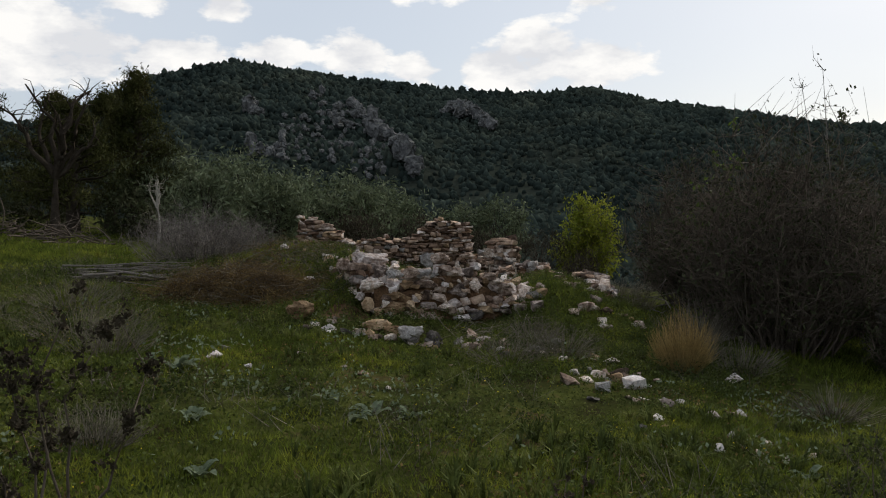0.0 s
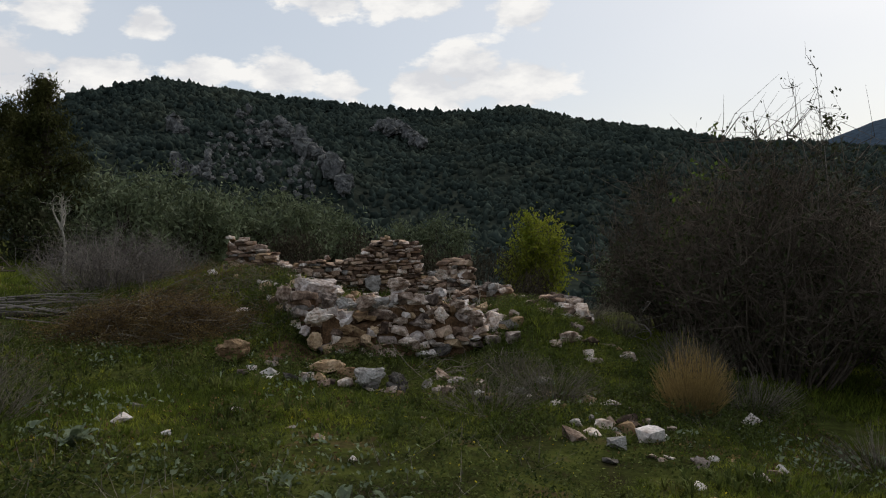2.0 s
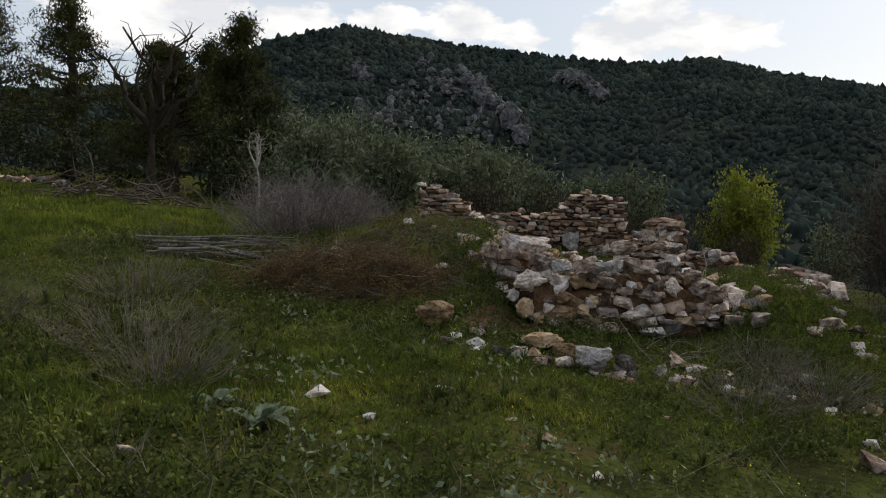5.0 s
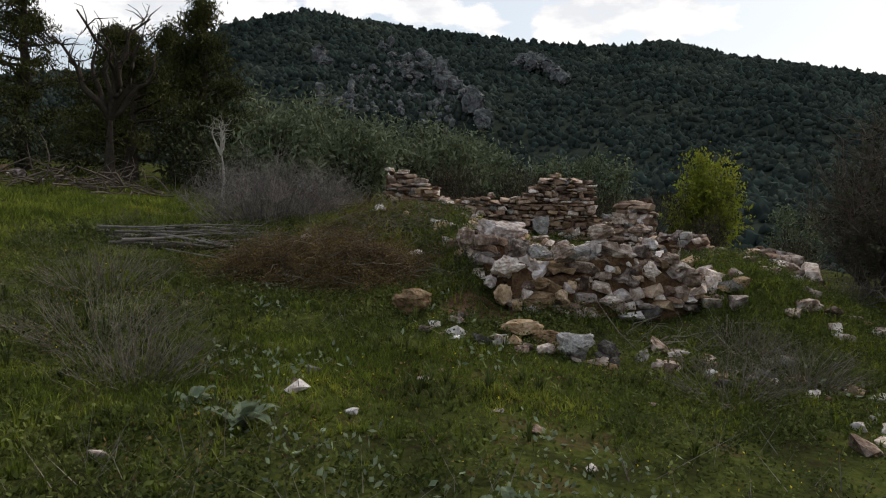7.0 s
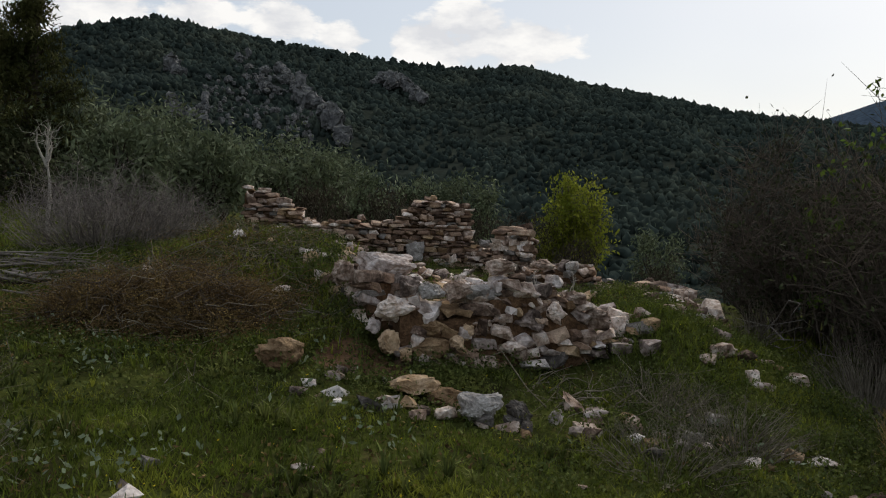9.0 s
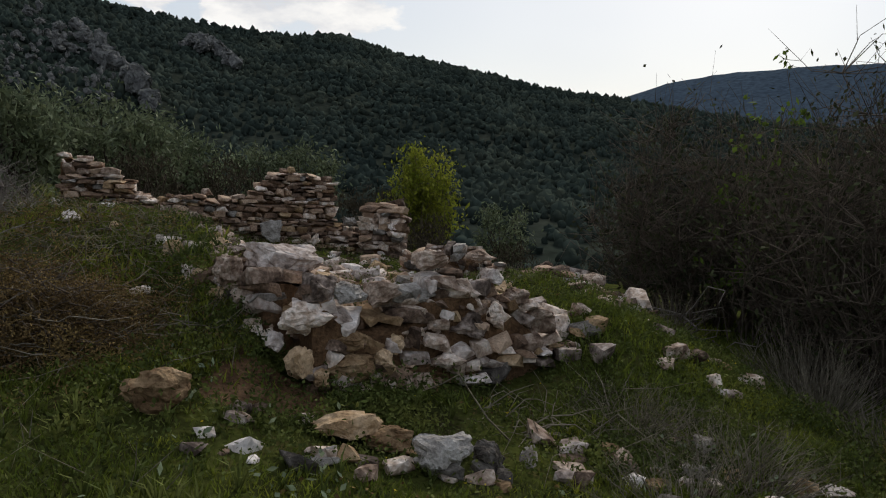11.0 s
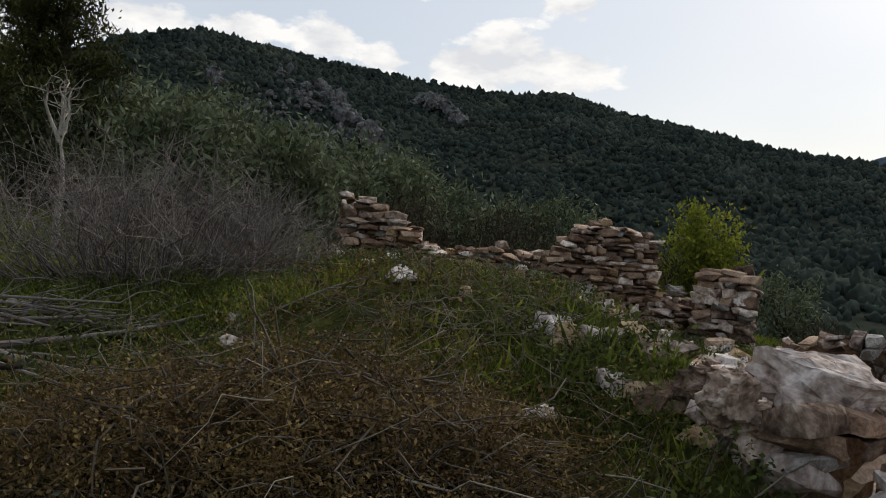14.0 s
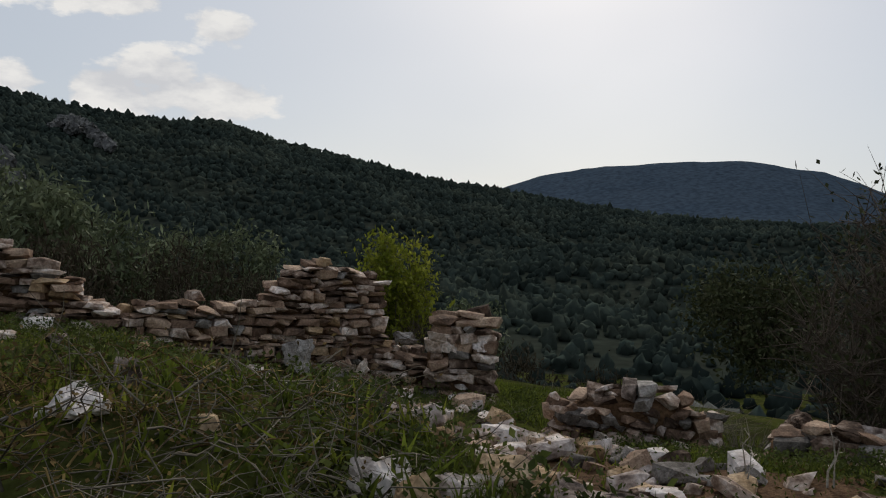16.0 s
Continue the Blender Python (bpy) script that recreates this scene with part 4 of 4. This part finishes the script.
for x, y, r_, h, sd in ((-4.2, 9.6, 0.9, 0.55, 31), (-3.5, 8.6, 0.7, 0.4, 32), (-5.6, 9.4, 0.8, 0.5, 33), (-2.3, 5.4, 0.4, 0.3, 34), (0.75, 10.0, 0.7, 0.32, 35), (1.45, 10.7, 0.7, 0.34, 36), (1.2, 11.3, 0.6, 0.3, 37), (-5.0, 11.2, 0.8, 0.45, 38)):
    thicket("dry_shrub", "low dry grey-brown shrublet in the grass", "shrub", x, y, gz(x, y) - 0.03, r_, h, 150, 900, M_DRY, None, 0, seed=sd, r0=0.0035, group="dry shrublets")


def straw_tuft(x, y, radius, height, n, label, mat, seed):
    t = thing("straw_tuft", label, "dry grass", "dry grass tufts", (x, y, gz(x, y) - 0.03))
    r = np.random.default_rng(seed)
    a, q = r.uniform(0, 6.28, n), np.sqrt(r.uniform(0, 1, n))
    s = np.stack([q * radius * 0.4 * np.cos(a), q * radius * 0.4 * np.sin(a), np.zeros(n)], axis=1)
    e = np.stack([q * radius * 1.1 * np.cos(a), q * radius * 1.1 * np.sin(a), height * r.uniform(0.35, 1.0, n) * (1.05 - 0.5 * q)], axis=1)
    tagged(part("stalk_mass", sticks("stalk_mass", arcs(s, e, 5, 0.06, 0.01), 0.0045, mat, 3), t), kind="stuff")


straw_tuft(2.95, 10.3, 0.42, 0.95, 900, "golden tuft of dry straw grass", M_STRAW, 1)
for i, (x, y, r_, h, n) in enumerate(((3.6, 12.2, 0.6, 0.9, 260), (4.1, 13.0, 0.7, 1.0, 260), (3.4, 11.3, 0.5, 0.6, 200), (3.9, 11.0, 0.6, 0.7, 220), (3.3, 14.2, 0.5, 0.7, 160), (4.3, 9.2, 0.6, 0.5, 160), (1.5, 10.4, 0.5, 0.5, 120), (3.0, 17.0, 0.8, 0.5, 220), (4.0, 19.0, 1.0, 0.6, 260))):
    straw_tuft(x, y, r_, h, n, "pale dry grass stalks on the slope", M_DRY, 50 + i)


def brush_heap(name, label, x, y, ax, ay, h, n, mat, n_leaf=0, seed=0, length=0.5, r0=0.004):
    """A flattened heap of dead brush that follows the ground."""
    t = thing(name, label, "brush", "")
    r = np.random.default_rng(seed)
    p = r.normal(size=(n, 2)) * 0.5
    px, py = x + p[:, 0] * ax, y + p[:, 1] * ay
    top = knoll(px, py) + h * np.exp(-(p ** 2).sum(axis=1)) * r.uniform(0.1, 1, n)
    s = np.stack([px, py, top - 0.04], axis=1)
    d = r.normal(size=(n, 3)) * np.array([1, 1, 0.35])
    d /= np.linalg.norm(d, axis=1)[:, None]
    e = s + d * (length * r.uniform(0.3, 1.1, n))[:, None]
    e[:, 2] = np.maximum(e[:, 2], knoll(e[:, 0], e[:, 1]) + 0.01)
    L = arcs(s, e, 5, 0.12, 0.05)
    rad = r0 * r.uniform(0.4, 1.3, n)
    if n <= 300:
        for line, w in zip(L, rad):
            part("branch", sticks("branch", line[None], [w], mat, 4), t)
    else:
        tagged(part("twig_mass", sticks("twig_mass", L, rad, mat, 3), t), kind="stuff")
    if n_leaf:
        c = L.reshape(-1, 3)[r.integers(0, n * 5, n_leaf)] + r.normal(size=(n_leaf, 3)) * 0.04
        part("dead_leaf_mass", leaves("dead_leaf_mass", c, 0.019, 0.011, M_BRACKEN, 0.2), t)
    return t


brush_heap("bracken_heap", "reddish-brown heap of dead bracken", -3.15, 12.35, 1.25, 0.75, 0.36, 1500, M_BRACKEN, 30000, 1, 0.42)
for bx, by, ax_, ay_, bh, sd_ in ((-2.65, 12.3, 0.5, 0.38, 0.52, 31), (-3.5, 12.2, 0.6, 0.36, 0.46, 32), (-3.0, 12.65, 0.7, 0.4, 0.5, 33)):
    brush_heap("brush_tangle", "dark tangled dead stems with small tan leaves", bx, by, ax_, ay_, bh, 330, M_DARKTWIG, 15000, sd_, 0.4, 0.006)
brush_heap("bracken_heap", "brown dead brush lying on the slope", -2.35, 12.7, 0.7, 0.5, 0.14, 400, M_BRACKEN, 3000, 2, 0.35)
brush_heap("dry_brush", "pale dry stems tangled over the bracken", -3.05, 12.4, 1.3, 0.8, 0.48, 420, M_DRY, 0, 8, 0.55, 0.005)
brush_heap("dry_brush", "pale dry stems on the side of the mound", -2.4, 13.6, 1.0, 0.8, 0.2, 310, M_DRY, 0, 9, 0.45, 0.0035)
brush_heap("mound_brush", "brown dead stems and weeds covering the mound", -2.8, 14.2, 1.1, 0.8, 0.16, 330, M_BRACKEN, 2200, 10, 0.4)


def pole_pile(label, x, y, n, seed):
    """Cut poles thrown down side by side, each forking into a few twigs."""
    t = thing("pole_pile", label, "branches", "")
    r = np.random.default_rng(seed)
    for i in range(n):
        cx, cy, ln, a = x + r.normal() * 0.45, y + r.normal() * 0.3, r.uniform(0.8, 2.0), 0.22 + r.normal() * 0.28
        u = np.linspace(-0.5, 0.5, 7)
        px, py = cx + u * ln * math.cos(a), cy + u * ln * math.sin(a) + r.normal() * 0.06 * np.sin(u * 5)
        lift = 0.03 + 0.19 * r.uniform() * math.exp(-((cx - x) ** 2 + (cy - y) ** 2) / 0.25)
        line = np.stack([px, py, knoll(px, py) + lift + 0.05 * u * r.normal()], axis=1)
        pole = part("pole", sticks("pole", line[None], [r.uniform(0.008, 0.03)], M_TWIG, 6), t)
        src = line[r.integers(3, 7, 3)]
        ends = src + np.stack([r.uniform(0.15, 0.4, 3), r.normal(size=3) * 0.12, r.uniform(-0.02, 0.16, 3)], axis=1)
        for line in arcs(src, ends, 4, 0.1, 0.03):
            part("side_twig", sticks("side_twig", line[None], [0.005], M_TWIG, 4), pole)


pole_pile("pile of cut grey poles lying on the meadow", -5.0, 13.45, 26, 3)
lx, ly = -4.75, 13.0
part("trunk", sticks("trunk", arcs([(-0.5, -0.05, 0)], [(0.42, 0.03, 0.02)], 5, 0.02, 0.01), [0.05], M_BARK, 9), thing("fallen_log", "short sawn log with a pale cut end", "log", "", (lx, ly, gz(lx, ly) + 0.04)))
brush_heap("branch_pile", "tangle of dead branches under the pines", -10.2, 20.4, 2.2, 0.9, 0.45, 130, M_DARKTWIG, 0, 4, 1.4, 0.02)
brush_heap("branch_pile", "dry stalks lying below the wall", 0.6, 11.3, 1.0, 0.35, 0.1, 80, M_DRY, 0, 5, 0.8, 0.006)
brush_heap("mound_brush", "dry brown stems matted over the mound", -2.0, 14.2, 1.0, 1.0, 0.1, 400, M_DRY, 1500, 6, 0.35)
brush_heap("fallen_branch", "bare fallen branch at the edge of the slope", 3.6, 14.6, 0.9, 0.4, 0.25, 26, M_TWIG, 0, 7, 1.2, 0.012)

# ---- grass and weeds over the meadow ----


def bare(x, y):
    """Trodden earth by the wall corner and the clear strip round the fallen stones."""
    earth = ((x + 1.3) / 0.42) ** 2 + ((y - 11.5) / 0.34) ** 2 + 0.35 * waves(x, y, 7.0, 61) < 1
    strip = ((x + 0.55) / 1.15) ** 2 + ((y - 10.72) / 0.3) ** 2 < 1
    block = ((x + 1.95) / 0.3) ** 2 + ((y - 11.08) / 0.26) ** 2 < 1
    return earth, strip | block


def thin_out(x, y, k):
    earth, strip = bare(x, y)
    u = rng.uniform(0, 1, len(x))
    return k & ~(earth & (u < 0.8)) & ~(strip & (u < 0.72))


def scatter(n, x0, x1, y0, y1):
    return rng.uniform(x0, x1, n), rng.uniform(y0, y1, n)


def blades(name, label, n, box, height, width, mat, patch=0.0, seed=5, lean=0.5, kind="stuff"):
    x, y = scatter(n, *box)
    w = waves(x, y, 1.3, seed) + 0.5 * waves(x, y, 4.0, seed + 1)
    k = w + rng.normal(size=n) * 0.3 > patch
    inside = (x > -1.3) & (x < 1.0) & (y > 11.75) & (y < 12.5)
    k &= ~inside
    floor_ = (x > -1.5) & (x < 1.3) & (y > 12.4) & (y < 19.8)
    k &= ~(floor_ & (rng.uniform(0, 1, n) < 0.9))
    brown_ = ((x + 3.2) / 1.4) ** 2 + ((y - 12.4) / 0.8) ** 2 < 1
    k &= ~(brown_ & (rng.uniform(0, 1, n) < 0.85))
    k = thin_out(x, y, k)
    x, y, w = x[k], y[k], w[k]
    n = len(x)
    z = knoll(x, y) - 0.01
    h = height * rng.uniform(0.4, 1.5, n) * (0.9 + 0.5 * np.clip(w, -1, 1.5))
    a = rng.uniform(0, 6.28, n)
    c = np.stack([x, y, z], axis=1)
    side = np.stack([np.cos(a), np.sin(a), 0 * a], axis=1) * (width * rng.uniform(0.6, 1.4, n))[:, None]
    tip = c + np.stack([rng.normal(size=n) * lean, rng.normal(size=n) * lean, np.ones(n)], axis=1) * h[:, None]
    v = np.stack([c - side, c + side, tip], axis=1)
    return tagged(new(name, raw_mesh(name, v, 3, mat)), label, "grass", kind=kind)


def tufts(name, label, n, per, box, height, width, mat, patch, seed):
    """Clumps of blades that spring from common roots and bend outwards."""
    x, y = scatter(n, *box)
    w = waves(x, y, 1.1, seed) + 0.6 * waves(x, y, 3.7, seed + 1)
    k = w + rng.normal(size=n) * 0.25 > patch
    k &= ~((x > -1.4) & (x < 1.3) & (y > 11.6) & (y < 19.8))
    k &= ~(((x + 3.15) / 1.3) ** 2 + ((y - 12.35) / 0.7) ** 2 < 1)
    k = thin_out(x, y, k)
    x, y, w = x[k], y[k], w[k]
    n = len(x)
    size = (height * rng.uniform(0.5, 1.5, n) * (0.8 + 0.4 * np.clip(w, -0.5, 1.5))).repeat(per)
    root = np.stack([x, y, knoll(x, y) - 0.01], axis=1).repeat(per, axis=0)
    m = n * per
    a = rng.uniform(0, 6.28, m)
    out = np.stack([np.cos(a), np.sin(a), 0 * a], axis=1)
    side = np.stack([-np.sin(a), np.cos(a), 0 * a], axis=1) * (width * rng.uniform(0.6, 1.4, m))[:, None]
    ln = size * rng.uniform(0.5, 1.2, m)
    bend = rng.uniform(0.15, 0.75, m)
    up_ = np.array([0, 0, 1.0])
    mid = root + out * (ln * bend * 0.35 + 0.01)[:, None] + up_ * (ln * 0.62)[:, None]
    tip = root + out * (ln * bend * 1.1 + 0.01)[:, None] + up_ * (ln * (1.0 - 0.35 * bend))[:, None]
    v = np.stack([np.stack([root - side, root + side, mid + side * 0.8], axis=1), np.stack([root - side, mid + side * 0.8, mid - side * 0.8], axis=1),
                  np.stack([mid - side * 0.8, mid + side * 0.8, tip], axis=1)], axis=1)
    return tagged(new(name, raw_mesh(name, v, 3, mat)), label, "grass", kind="stuff")


def ground_leaves(name, label, n, box, size, mat, patch, seed, height=0.06):
    x, y = scatter(n, *box)
    w = waves(x, y, 1.6, seed) + 0.6 * waves(x, y, 5.0, seed + 1)
    k = w + rng.normal(size=n) * 0.25 > patch
    k &= ~((x > -1.5) & (x < 1.3) & (y > 12.4) & (y < 19.8) & (rng.uniform(0, 1, n) < 0.82))
    if mat is M_WEED:
        k &= ~((((x + 3.2) / 1.4) ** 2 + ((y - 12.4) / 0.8) ** 2 < 1) & (rng.uniform(0, 1, n) < 0.85))
    k = thin_out(x, y, k)
    x, y = x[k], y[k]
    z = knoll(x, y) + rng.uniform(0.0, 1.0, len(x)) ** 1.5 * height
    return tagged(new(name, leaves(name, np.stack([x, y, z], axis=1), size, size * 0.55, mat, 0.15)), label, "weeds", kind="stuff")


blades("meadow_grass", "short green winter grass over the meadow", 260000, (-8, 4.5, 2.0, 13.5), 0.045, 0.006, M_GRASS, -0.35, 5)
tufts("grass_tufts", "tufts of longer green grass in the meadow", 9000, 10, (-6.5, 4.5, 3.0, 12.5), 0.085, 0.004, M_GRASS, 0.35, 41)
tufts("bank_tufts", "grass tufts and shoots on the bank and mound", 7000, 9, (-5.5, 4.5, 11.0, 19), 0.1, 0.004, M_GRASS, 0.0, 45)
tufts("shaded_tufts", "dark tufts of coarse weeds", 5000, 10, (-6.5, 4.5, 3.0, 14), 0.13, 0.007, M_WEED, 0.55, 27)
blades("lower_grass", "grass on the lower side of the meadow", 70000, (4.3, 13, 3.0, 17), 0.08, 0.011, M_GRASS, -0.6, 6)
blades("slope_grass", "green grass on the mound and around the ruin", 120000, (-10, 4.5, 11.5, 22), 0.075, 0.008, M_GRASS, -0.35, 8)
blades("far_grass", "grass at the meadow edge below the pines", 60000, (-22, 0, 13, 27), 0.1, 0.016, M_GRASS, -0.5, 9)
blades("dry_grass", "thin dry grass stems among the green", 26000, (-8, 4.5, 2.0, 22), 0.15, 0.004, M_DRY, 0.6, 12, 0.9)
ground_leaves("ground_weeds", "low leafy weeds and clover between the grass", 150000, (-8, 4.5, 2.0, 14), 0.03, M_WEED, -0.1, 15)
ground_leaves("mound_weeds", "leafy weeds growing over the mound", 130000, (-5, 3.5, 11.2, 20), 0.03, M_WEED, -0.5, 17, 0.15)
ground_leaves("weed_clumps", "dark leafy weed clumps standing above the grass", 190000, (-7, 4.5, 3.0, 14), 0.036, M_WEED, 0.6, 27, 0.2)
ground_leaves("wall_foot_weeds", "lush green weeds along the foot of the wall", 36000, (-1.4, 2.6, 10.5, 11.95), 0.03, M_WEED, 0.0, 37, 0.12)
ground_leaves("silver_weeds", "pale silvery weed leaves in the grass", 16000, (-7, 4.5, 3.0, 12), 0.05, M_SILVER, 0.8, 31, 0.14)
ground_leaves("dead_leaf_litter", "brown dead leaves and stems in the grass", 40000, (-8, 4.5, 2.0, 20), 0.035, M_BRACKEN, 0.5, 19, 0.05)
ground_leaves("yellow_flowers", "tiny yellow flowers dotted over the meadow", 1600, (-6, 3.5, 3.0, 13), 0.018, M_FLOWER, 0.2, 23, 0.1)


def rosette(x, y, size, seed, label):
    """A silvery broad-leaved plant: long leaves rising from one root."""
    t = thing("silvery_plant", label, "plant", "silvery plants in the grass", (x, y, gz(x, y) - 0.02))
    r = random.Random(seed)
    for i in range(r.randint(7, 11)):
        bm = bmesh.new()
        a, up, ln = r.uniform(0, 6.28), r.uniform(0.4, 1.1), size * r.uniform(0.7, 1.2)
        prev = None
        for k in range(6):
            u = k / 5
            out, z = ln * u * math.cos(up), ln * (u * math.sin(up) - 0.35 * u * u * u)
            w = size * 0.17 * math.sin(math.pi * (0.08 + 0.9 * u)) + 0.002
            c = Vector((out * math.cos(a), out * math.sin(a), z))
            sd = Vector((-math.sin(a), math.cos(a), 0)) * w
            row = (bm.verts.new(c - sd + Vector((0, 0, w * 0.4))), bm.verts.new(c), bm.verts.new(c + sd + Vector((0, 0, w * 0.4))))
            if prev:
                for p in range(2):
                    bm.faces.new((prev[p], prev[p + 1], row[p + 1], row[p]))
            prev = row
        me = bpy.data.meshes.new("leaf")
        bm.to_mesh(me)
        bm.free()
        me.materials.append(M_SILVER)
        part("leaf", me, t)


for i, (x, y, s) in enumerate(((-2.5, 7.8, 0.3), (-1.5, 5.0, 0.22), (-0.75, 6.6, 0.22), (-0.6, 6.9, 0.26), (-1.0, 7.2, 0.2), (-2.9, 8.1, 0.22), (-1.9, 6.2, 0.2), (2.8, 6.4, 0.2), (-0.3, 7.0, 0.2))):
    rosette(x, y, s, i, "silvery grey-green broad-leaved plant in the grass")

for x, y in ((0.8, 14.9), (1.25, 14.7)):
    thicket("bare_stem", "thin pale dead stem standing inside the ruin", "dead plant", x, y, gz(x, y) - 0.02, 0.08, 0.5, 2, 6, M_PALEBARK, None, 0, seed=int(x * 100), r0=0.009, group="dead stems")

# near dark weeds by the first steps
thicket("dark_weed", "dark seed-headed weed stalks close to the path", "weed", -2.05, 4.2, gz(-2.05, 4.2) - 0.02, 0.5, 1.25, 8, 80, M_DARKTWIG, M_BROWNLEAF, 2600, (0.027, 0.019), 61, 0.009, spread=0.045)
thicket("dark_weed", "thin dark twig with small leaves in the grass", "weed", 0.65, 3.9, gz(0.65, 3.9) - 0.02, 0.5, 0.62, 9, 70, M_DARKTWIG, M_BROWNLEAF, 420, (0.028, 0.018), 62, 0.007, spread=0.06)
thicket("dark_weed", "dark twiggy weed at the meadow edge", "weed", 2.45, 4.6, gz(2.45, 4.6) - 0.02, 0.35, 0.9, 10, 90, M_DARKTWIG, M_DARKLEAF, 400, (0.03, 0.016), 63, 0.006, spread=0.08)
